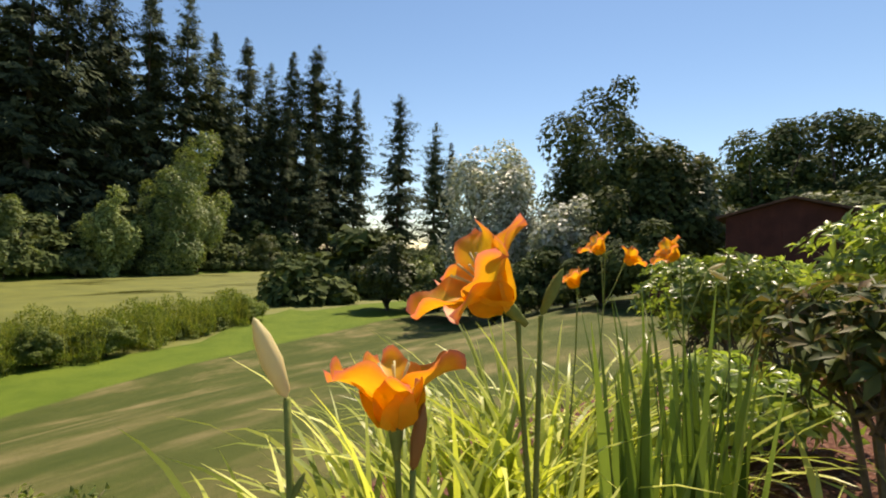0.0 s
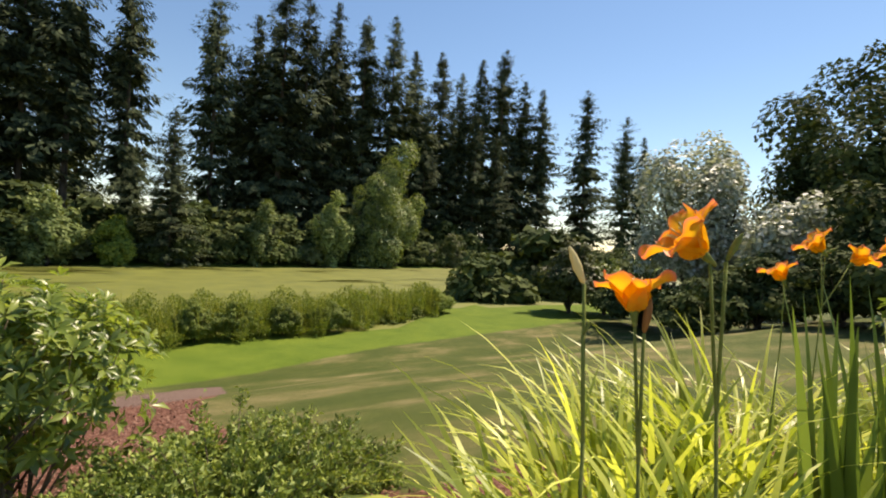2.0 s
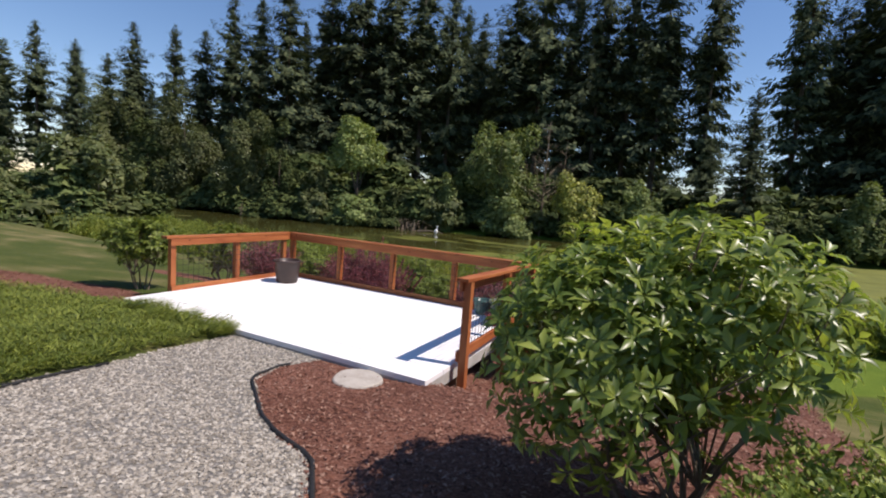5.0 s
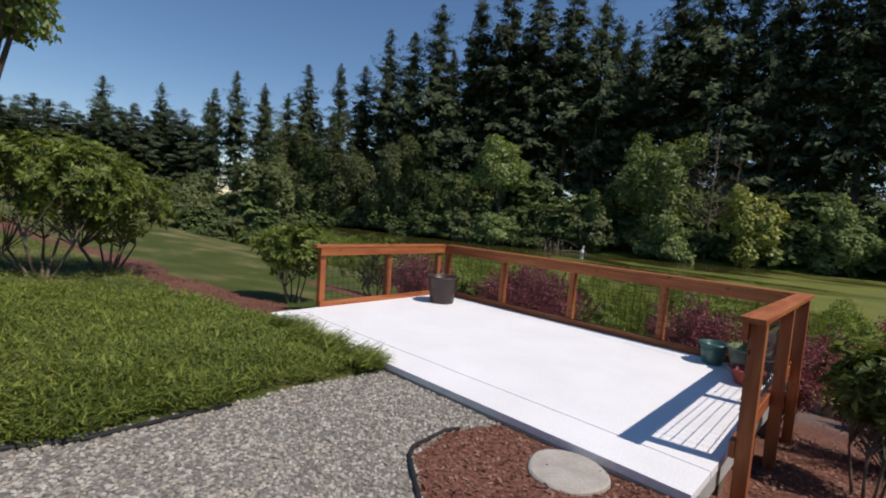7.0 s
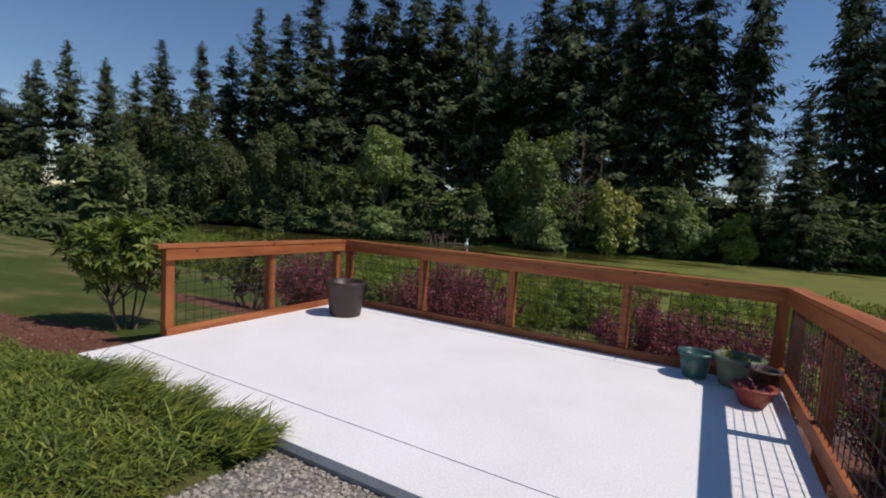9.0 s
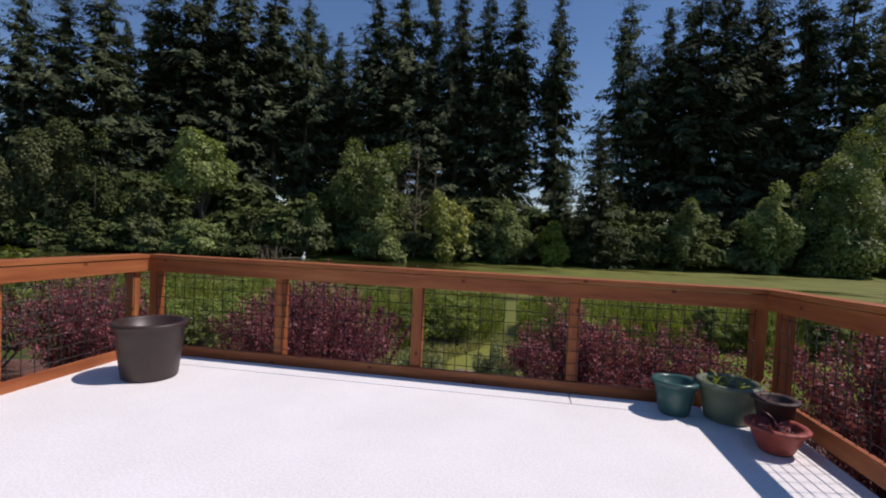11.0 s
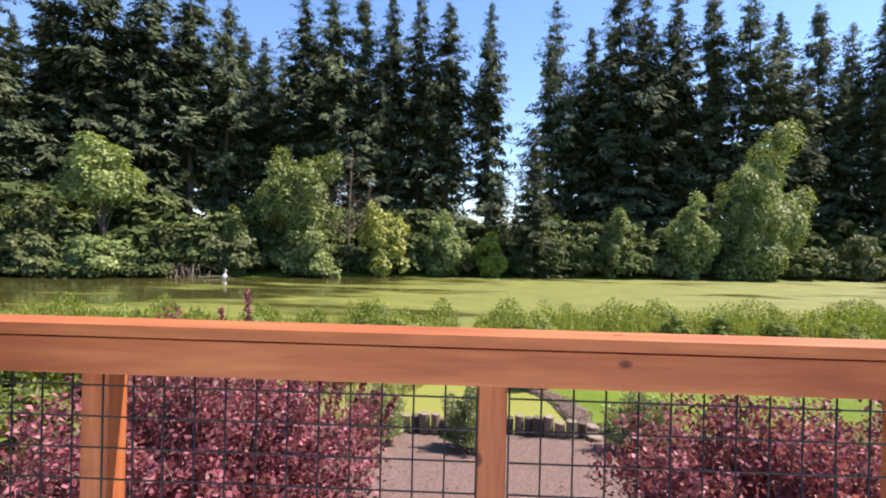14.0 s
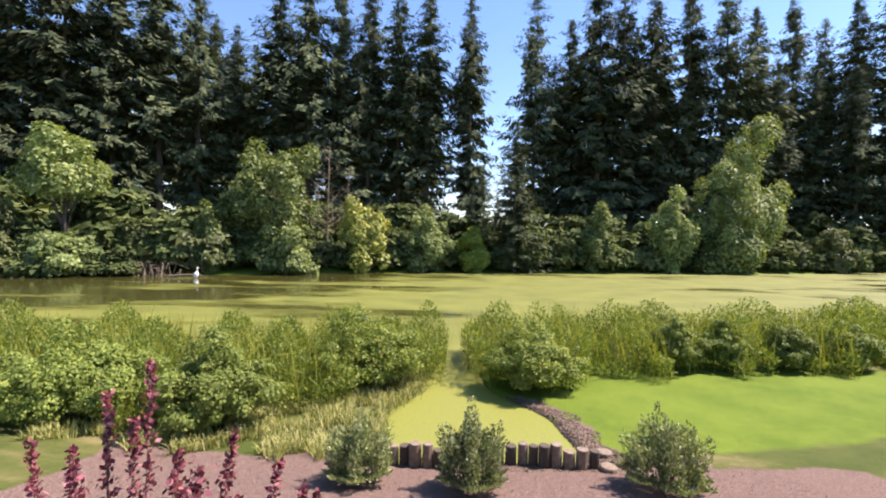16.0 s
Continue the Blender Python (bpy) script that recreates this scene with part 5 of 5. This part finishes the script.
# ---------------------------------------------------------------- lily bed
def lily_clump(seed, at, n, length, label, material=None, rise=(0.55, 0.95), bend=(0.7, 2.0), width=0.023, spread=0.13, name="daylily_clump", keep_off=None):
    rng = np.random.default_rng(seed)
    c = thing(name, at, label, "plant", "lily bed")
    root = np.stack([rng.normal(size=n) * spread, rng.normal(size=n) * spread, np.full(n, -0.03)], -1)
    az = np.arctan2(root[:, 1], root[:, 0]) + rng.normal(size=n) * 0.7
    if keep_off is not None:
        off = np.cos(az - keep_off) > 0.55
        az = np.where(off, az + math.pi, az)
    V, F = ribbons(root, az, length * (0.55 + 0.55 * rng.random(n)), width * (0.7 + 0.6 * rng.random(n)), rng.uniform(*rise, n), rng.uniform(*bend, n), rng, 8)
    V, one = V.reshape(n, -1, 3), F[:8]
    for k in range(n):
        place(new("leaf", strips_mesh("leaf", V[k], one, material or LILY_LEAF)), c)
    return c


for k, (x, y, n, L) in enumerate(((8.98, -7.70, 130, 0.74), (9.22, -7.42, 140, 0.8), (9.26, -7.80, 100, 0.74), (9.62, -7.25, 140, 0.9), (9.95, -7.45, 150, 0.94), (10.3, -7.3, 130, 0.96),
                                  (9.1, -7.2, 50, 0.4), (9.75, -8.45, 40, 0.55), (10.7, -7.7, 90, 0.85), (9.3, -8.45, 22, 0.6))):
    lily_clump(k + 1, (x, y, gz(x, y)), n, L, "clump of arching yellow-green daylily leaves")
for k, (x, y, n, L) in enumerate(((9.62, -7.84, 26, 0.9), (9.76, -7.92, 22, 0.86), (9.86, -8.0, 14, 0.78))):
    lily_clump(40 + k, (x, y, gz(x, y)), n, L, "stand of upright sword-shaped iris leaves", IRIS_LEAF, (0.93, 0.995), (0.02, 0.25), 0.038, 0.04, "iris_clump")


def petal_material():
    m = bpy.data.materials.new("lily_petal")
    m.use_nodes = True
    t = m.node_tree
    p = t.nodes["Principled BSDF"]
    rim = t.nodes.new("ShaderNodeAttribute")
    rim.attribute_name = "rim"
    col = ramp(m, rim.outputs["Fac"], [(0.0, (0.93, 0.5, 0.025)), (0.45, (0.92, 0.37, 0.025)), (0.75, (0.9, 0.27, 0.08)), (1.0, (0.72, 0.2, 0.17))])
    col = mix(m, 0.3, col, ramp(m, noise_of(m, 160, 3, 0.6), [(0.3, (0.75, 0.7, 0.7)), (0.7, (1, 1, 1))]), "MULTIPLY")
    t.links.new(col, p.inputs["Base Color"])
    p.inputs["Roughness"].default_value = 0.5
    tr = t.nodes.new("ShaderNodeBsdfTranslucent")
    t.links.new(col, tr.inputs["Color"])
    ms = t.nodes.new("ShaderNodeMixShader")
    ms.inputs[0].default_value = 0.5
    t.links.new(p.outputs[0], ms.inputs[1])
    t.links.new(tr.outputs[0], ms.inputs[2])
    t.links.new(ms.outputs[0], t.nodes["Material Output"].inputs["Surface"])
    return m


PETAL = petal_material()
CREAM = leafy("bud_cream", [(0.7, 0.55, 0.22), (0.82, 0.7, 0.38)], 0.5, 0.3, 3.0)
SPENT = leafy("spent_flower", [(0.45, 0.16, 0.04), (0.55, 0.26, 0.08)], 0.5, 0.4, 3.0)


def petal_mesh(length, width, flare, ruffle, seed):
    """A petal that rises from the throat and bends outwards, wavy along its rim."""
    nu, nv = 20, 9
    rng = random.Random(seed)
    vs, rim = [], []
    for i in range(nu + 1):
        s = i / nu
        a = 0.4 + flare * s ** 1.5
        r = sum(math.sin(0.4 + flare * ((j + 0.5) / nu) ** 1.5) for j in range(i)) * length / nu + 0.004
        z = sum(math.cos(0.4 + flare * ((j + 0.5) / nu) ** 1.5) for j in range(i)) * length / nu
        w = width * math.sin(math.pi * (0.12 + 0.86 * s) ** 0.85) ** 0.8
        for j in range(nv):
            u = j / (nv - 1) * 2 - 1
            wave = ruffle * abs(u) ** 2 * math.sin(s * 17 + seed * 2 + (2 if u > 0 else 0)) * s
            vs.append((r - math.cos(a) * (0.22 * width * u * u - wave), u * w / 2, z + math.sin(a) * (0.22 * width * u * u - wave)))
            rim.append(min(1.0, max(abs(u) ** 3 * s, (s - 0.8) * 4.0 if s > 0.8 else 0)))
    fs = [(i * nv + j, i * nv + j + 1, (i + 1) * nv + j + 1, (i + 1) * nv + j) for i in range(nu) for j in range(nv - 1)]
    me = indexed_mesh("petal", vs, fs, PETAL, True)
    at = me.attributes.new("rim", "FLOAT", "POINT")
    at.data.foreach_set("value", rim)
    return me


PETALS = [petal_mesh(0.086, 0.062, 1.2, 0.006, 1), petal_mesh(0.082, 0.044, 1.4, 0.003, 2), petal_mesh(0.086, 0.064, 1.0, 0.006, 3), petal_mesh(0.083, 0.046, 1.3, 0.004, 4)]


def bud_at(parent, name, at, way, length, r, material):
    bm = lathe([(0.0, 0.0), (r * 0.55, length * 0.08), (r, length * 0.45), (r * 0.8, length * 0.75), (r * 0.3, length * 0.95), (0.0, length)], 10)
    ob = part(name, bm, material, parent, smooth=True)
    ob.matrix_local = Matrix.Translation(at) @ Vector(way).to_track_quat("Z", "Y").to_matrix().to_4x4()
    return ob


def daylily(root, blooms, buds, label, open_set=0):
    """A flowering stalk: blooms are (throat place, way it faces, size, closedness), buds (place, way, length)."""
    x, y, z = root
    top = Vector(blooms[0][0] if blooms else buds[0][0])
    plant = thing("daylily", root, label, "flower", "daylilies in the bed")
    runs = []
    fork = Vector((x, y, z)).lerp(top, 0.8) + Vector((0.004, -0.004, 0))
    runs.append(([Vector((0, 0, -0.05)), (fork - Vector(root)) * 0.5 + Vector((0.012, 0.008, 0)), fork - Vector(root)], [0.0036, 0.003, 0.0026]))
    for p in [b[0] for b in blooms] + [b[0] for b in buds]:
        e = Vector(p) - Vector(root)
        f = fork - Vector(root)
        runs.append(([f, f.lerp(e, 0.5) + Vector((0, 0, -0.006)), e], [0.0026, 0.0023, 0.0022]))
    place(new("stalk", tubes("stalk", runs, STALK, 7)), plant)
    for throat, way, size, closed in blooms:
        base = Matrix.Translation(Vector(throat) - Vector(root)) @ Vector(way).to_track_quat("Z", "Y").to_matrix().to_4x4() @ Matrix.Diagonal((size, size, size, 1))
        head = part("flower_head", lathe([(0.003, -0.012), (0.005, 0.0), (0.0075, 0.016), (0.006, 0.02)], 10), STALK, plant, "pale green flower base", smooth=True)
        head.matrix_local = base
        for k in range(6):
            ob = place(new("petal", PETALS[(k % 2) + (2 if closed else 0)]), head)
            ob.matrix_local = pose(0, 0, 0.012 if k % 2 else 0.014, 0, 0, k * 60 + 14)
        for a in np.arange(0, 6.2, 1.05):
            run = ([(0, 0, 0.012), (0.006 * math.cos(a), 0.006 * math.sin(a), 0.05), (0.016 * math.cos(a), 0.016 * math.sin(a), 0.072)], [0.0009, 0.0008, 0.0014])
            place(new("stamen", tubes("stamen", [run], CREAM, 4)), head)
    for p, way, length, mat in buds:
        bud_at(plant, "bud", Vector(p) - Vector(root), way, length, length * (0.125 if mat is CREAM else 0.115), mat)
    return plant


def lily_root(x, y):
    return (x, y, gz(x, y))


daylily(lily_root(8.80, -7.93), [((8.757, -7.884, 2.15), (-0.5, 0.42, 0.56), 0.84, 0)], [((8.772, -7.897, 2.15), (0.3, -0.3, 0.9), 0.042, STALK)], "orange daylily with ruffled red-edged petals in full bloom")
daylily(lily_root(8.75, -7.84), [((8.664, -7.842, 2.07), (0.05, 0.12, 1), 0.74, 0)], [((8.668, -7.853, 2.055), (0.1, -0.1, 1), 0.045, SPENT)], "orange daylily opening upwards beside a spent bloom")
daylily(lily_root(8.66, -7.79), [], [((8.597, -7.815, 2.112), (-0.25, 0.3, 0.9), 0.05, CREAM), ((8.60, -7.815, 2.05), (0.4, -0.3, 1), 0.02, STALK)], "daylily stalk with a closed cream bud")
daylily(lily_root(10.38, -7.5), [((10.4, -7.53, 2.205), (-0.4, 0.5, 0.7), 1.1, 0), ((10.5, -7.58, 2.165), (0.4, -0.5, 0.6), 0.95, 0)], [((10.46, -7.5, 2.2), (0.5, -0.6, 0.5), 0.06, STALK)], "two yellow-orange daylily blooms behind the iris")
daylily(lily_root(9.84, -7.56), [((9.82, -7.60, 2.095), (-0.2, 0.3, 0.8), 0.8, 0)], [], "small orange daylily bloom among the leaves")
daylily(lily_root(9.93, -7.9), [((9.9, -7.865, 2.195), (-0.5, 0.6, 0.5), 0.8, 0)], [((9.95, -7.93, 2.17), (0.4, -0.8, 0.4), 0.05, CREAM)], "yellow-orange daylily bloom beside the iris")
daylily(lily_root(9.95, -8.0), [], [((9.92, -7.98, 2.145), (-0.4, 0.5, 0.3), 0.06, CREAM), ((9.93, -7.98, 2.17), (0.2, 0, 1), 0.05, STALK)], "daylily stalk with a pale withered bloom")
daylily(lily_root(10.5, -8.9), [], [((10.5, -8.9, 2.34), (0.2, 0, 1), 0.04, CREAM), ((10.52, -8.92, 2.42), (0, 0.2, 1), 0.03, STALK)], "tall thin stalk with small yellow buds")


# ---------------------------------------------------------------- ground cover, low bush, gravel, bark
def cover_zone(x, y):
    edge = np.interp(y, [-12, -8, -5.9, -5.4, -4.4, -3.5, -3.0], [3.6, 3.15, 2.9, 2.72, 2.45, 2.5, 2.2])
    back = np.interp(x, [-14, -5, -3, 0, 0.3, 2.6], [-4.4, -4.1, -4.0, -3.55, -3.45, -3.45])
    return (x < edge + 0.06 * np.sin(y * 7)) & (y < back + 0.08 * np.sin(x * 6)) & (x > -12)


def build_cover():
    rng = np.random.default_rng(31)
    near = scatter(rng, 105000, -2.6, 3.3, -8.9, -3.0, lambda x, y: cover_zone(x, y) & (rng.random(len(x)) < soft(-2.6, -1.4, x + 0.3 * np.sin(y * 2)) * soft(-8.9, -7.6, y + 0.3 * np.sin(x * 2.3))))
    wide = scatter(rng, 30000, -12, 0.5, -9.5, -3.5, lambda x, y: cover_zone(x, y) & (rng.random(len(x)) < soft(-12, -10.5, x + 0.5 * np.sin(y * 2)) * soft(-9.5, -8.6, y + 0.3 * np.sin(x * 1.7))))
    at = np.concatenate([near, wide])
    n = len(at)
    tuft = np.sin(at[:, 0] * 5.2 + 1) * np.sin(at[:, 1] * 4.7) * 0.5 + 0.5
    at[:, 2] += 0.02 + 0.11 * rng.random(n) * (0.4 + 0.6 * tuft)
    east = np.clip((at[:, 0] - 1.2) / 1.4, 0, 1)
    az = rng.random(n) * 6.28
    az = np.where(rng.random(n) < 0.65 * east, rng.normal(size=n) * 0.5 + 0.15, az)
    L = 0.04 + 0.05 * rng.random(n) + 0.07 * east * rng.random(n)
    # the fringe that hangs over the slab
    m = 2200
    fx = rng.uniform(0.5, 2.55, m)
    fy = rng.uniform(-3.72, -3.40, m) + 0.05 * np.sin(fx * 9)
    fringe = np.stack([fx, fy, -0.06 + 0.12 * rng.random(m)], -1)
    at = np.concatenate([at, fringe])
    az = np.concatenate([az, rng.normal(size=m) * 0.55 + 1.0])
    L = np.concatenate([L, 0.08 + 0.16 * rng.random(m)])
    n = len(at)
    V, F = ribbons(at, az, L, 0.007 + 0.007 * rng.random(n), 0.05 + 0.5 * rng.random(n), 0.4 + 0.9 * rng.random(n), rng, 2)
    tagged(new("ground_cover", strips_mesh("ground_cover", V, F, COVER)), "fluffy green ground cover spilling over the patio's edge", "ground cover", "", "stuff")


build_cover()


def build_low_bush(seed, x, y, r, height, label, n=26000):
    rng = np.random.default_rng(seed)
    b = at_ground(thing("low_bush", (0, 0, 0), label, "bush"), x, y)
    k = 240
    a, rr = rng.random(k) * 6.28, r * np.sqrt(rng.random(k))
    tip = np.stack([np.cos(a) * rr, np.sin(a) * rr, height * (0.55 + 0.45 * rng.random(k)) * (1.05 - 0.5 * (rr / r) ** 2)], -1)
    tip[::7, 2] *= 1.0 + 0.75 * rng.random(len(tip[::7]))
    runs = [([p * np.array([0.25, 0.25, 0]) - [0, 0, 0.1], p * np.array([0.75, 0.75, 0.7]), p], [0.006, 0.004, 0.0015]) for p in tip]
    tagged(place(new("stem", tubes("stem", runs, TWIG, 4)), b), kind="stuff")
    j = rng.integers(0, k, n)
    s = 0.35 + 0.65 * rng.random((n, 1)) ** 0.7
    p0, p1, p2 = tip[j] * np.array([0.25, 0.25, 0]), tip[j] * np.array([0.75, 0.75, 0.7]), tip[j]
    c = p0 * (1 - s) ** 2 + 2 * p1 * s * (1 - s) + p2 * s ** 2 + rng.normal(size=(n, 3)) * 0.022
    way = unit(rng.normal(size=(n, 3)) + (p2 - p0) * 0.8 + np.array([0, 0, 0.4]))
    L = 0.022 + 0.026 * rng.random(n)
    place(new("leaves", array_mesh("leaves", leaf_tris(c, way, L, L * 0.5, rng), 3, LOW_LEAF)), b)
    return b


build_low_bush(1, 8.65, -5.72, 0.92, 0.38, "low spreading bush with small fine leaves", 34000)
build_low_bush(2, 8.0, -5.95, 0.4, 0.24, "low spreading bush beside the rhododendron", 12000)
build_low_bush(3, 9.05, -5.5, 0.6, 0.3, "low spreading bush at the lawn edge", 9000)


def pebbles(name, at, size, material, label, category, rng, flat=0.6):
    """Small angular stones or chips, eight faces each, half sunk in the ground."""
    n = len(at)
    q = unit(rng.normal(size=(n, 3)))
    u = unit(np.cross(q, rng.normal(size=(n, 3))))
    w = np.cross(q, u)
    S = np.asarray(size).reshape(-1, 1)
    k = lambda: 0.7 + 0.6 * rng.random((n, 1))
    V = np.stack([q * S * k(), u * S * k(), w * S * k(), -q * S * k(), -u * S * k(), -w * S * k()], 1)
    V[..., 2] *= flat
    V = V + at[:, None, :]
    b = (np.arange(n) * 6)[:, None]
    F = np.concatenate([b + f for f in ([0, 1, 2], [1, 3, 2], [3, 4, 2], [4, 0, 2], [1, 0, 5], [3, 1, 5], [4, 3, 5], [0, 4, 5])], 1).reshape(-1, 3)
    me = strips_mesh(name, V.reshape(-1, 3), F, material)
    me.polygons.foreach_set("use_smooth", [False] * len(F))
    return tagged(new(name, me), label, category, "", "stuff")


def island_mat(name, colours, rough):
    m = bpy.data.materials.new(name)
    m.use_nodes = True
    geo = m.node_tree.nodes.new("ShaderNodeNewGeometry")
    col = ramp(m, geo.outputs["Random Per Island"], [(i / (len(colours) - 1), c) for i, c in enumerate(colours)])
    col = mix(m, 0.4, col, ramp(m, noise_of(m, 120, 3), [(0.3, (0.55, 0.55, 0.55)), (0.7, (1, 1, 1))]), "MULTIPLY")
    p = m.node_tree.nodes["Principled BSDF"]
    m.node_tree.links.new(col, p.inputs["Base Color"])
    p.inputs["Roughness"].default_value, p.inputs["Specular IOR Level"].default_value = rough, 0.3
    return m


GRAVEL = island_mat("gravel_stones", [(0.2, 0.175, 0.14), (0.31, 0.28, 0.23), (0.4, 0.365, 0.305), (0.52, 0.48, 0.41)], 0.85)
CHIPS = island_mat("bark_chips", [(0.06, 0.022, 0.015), (0.17, 0.068, 0.042), (0.22, 0.10, 0.068), (0.36, 0.22, 0.16)], 0.85)


def build_gravel_and_bark():
    rng = np.random.default_rng(41)
    at = scatter(rng, 42000, 2.3, 8.0, -8.6, -3.3, lambda x, y: region_gravel(x, y) > -0.03)
    pebbles("gravel", at + np.array([0, 0, 0.004]), 0.010 + 0.011 * rng.random(len(at)), GRAVEL, "loose pale grey gravel on the path", "gravel", rng)
    rng = np.random.default_rng(42)
    at = scatter(rng, 52000, 3.6, 9.4, -6.4, 1.0, lambda x, y: (region_mulch(x, y) > -0.03) & (region_gravel(x, y) < 0.02) & ~((x < 5.4) & (y > -3.45)))
    old = scatter(rng, 24000, -4.6, 9.4, 1.0, 10.2, lambda x, y: (region_mulch(x, y) > -0.03) & (pond(x, y) < -0.1))
    west = scatter(rng, 14000, -9, 0, -6, -2.6, lambda x, y: region_mulch(x, y) > -0.03)
    lily = scatter(rng, 12000, 8.4, 12.5, -10, -5.5, lambda x, y: region_mulch(x, y) > -0.03)
    at = np.concatenate([at, west, lily])
    way = unit(rng.normal(size=at.shape) * np.array([1, 1, 0.22]))
    L = 0.02 + 0.035 * rng.random(len(at))
    quads = leaf_tris(at + np.array([0, 0, 0.008]), way, L, L * 0.5, rng, np.array([0.0, 0.0, 1.0]))
    L2 = 0.025 + 0.035 * rng.random(len(old))
    flat = leaf_tris(old + np.array([0, 0, 0.008]), unit(rng.normal(size=old.shape) * np.array([1, 1, 0.22])), L2, L2 * 0.5, rng, np.array([0.0, 0.0, 1.0]))
    faded = island_mat("faded_bark_chips", [(0.08, 0.05, 0.04), (0.15, 0.1, 0.08), (0.28, 0.195, 0.16)], 0.9)
    tagged(new("faded_bark_chips", array_mesh("faded_bark_chips", flat, 3, faded)), "faded pinkish grey bark chips on the lower bed", "bark mulch", "", "stuff")
    tagged(new("bark_chips", array_mesh("bark_chips", quads, 3, CHIPS)), "reddish brown bark chips over the beds", "bark mulch", "", "stuff")


build_gravel_and_bark()


def build_earth():
    rng = np.random.default_rng(44)
    at = scatter(rng, 15000, 3.6, 7.4, 9.4, 14.6, lambda x, y: np.abs(pond(x, y) + 0.42) < 0.42 + 0.12 * np.sin(y * 5))
    earth = island_mat("bank_earth", [(0.06, 0.042, 0.028), (0.13, 0.095, 0.064), (0.21, 0.165, 0.12)], 0.95)
    pebbles("bank_earth", at, 0.012 + 0.035 * rng.random(len(at)) ** 3, earth, "crumbling brown earth on the inlet's bank", "earth", rng, 0.7)


build_earth()


def build_edging():
    rubber = surface("black_edging", [(0.3, (0.012, 0.012, 0.012)), (0.7, (0.03, 0.03, 0.03))], 8, 0.6)
    for name, ys, line in (("garden_edging", np.arange(-8.6, -4.9, 0.15), ([-8.6, -8, -5.9, -5.4, -4.4], [3.3, 3.2, 2.95, 2.78, 2.5])),
                           ("garden_edging", np.arange(-7.4, -3.8, 0.12), ([-7.5, -5.3, -4.9, -4.35, -3.9, -3.3], [7.6, 5.6, 4.7, 3.92, 3.85, 4.1]))):
        pts = []
        for y in ys:
            x = float(np.interp(y, *line))
            pts.append((x, float(y), gz(x, y) + 0.012))
        ob = new(name, tubes(name, [(pts, [0.017] * len(pts))], rubber, 6))
        tagged(ob, "black plastic edging between gravel and planting", "edging")


build_edging()


def overhanging_tree():
    t = broadleaf("garden_tree", 77, (1.5, 1.5, 3.0), MAPLE, "small green tree overhanging the ground cover", "tree", 0.14, 30, 4200, 3.0, 0.09, 0.6, "", 0.2, 0.5)
    at_ground(t, -3.2, -6.25)


overhanging_tree()
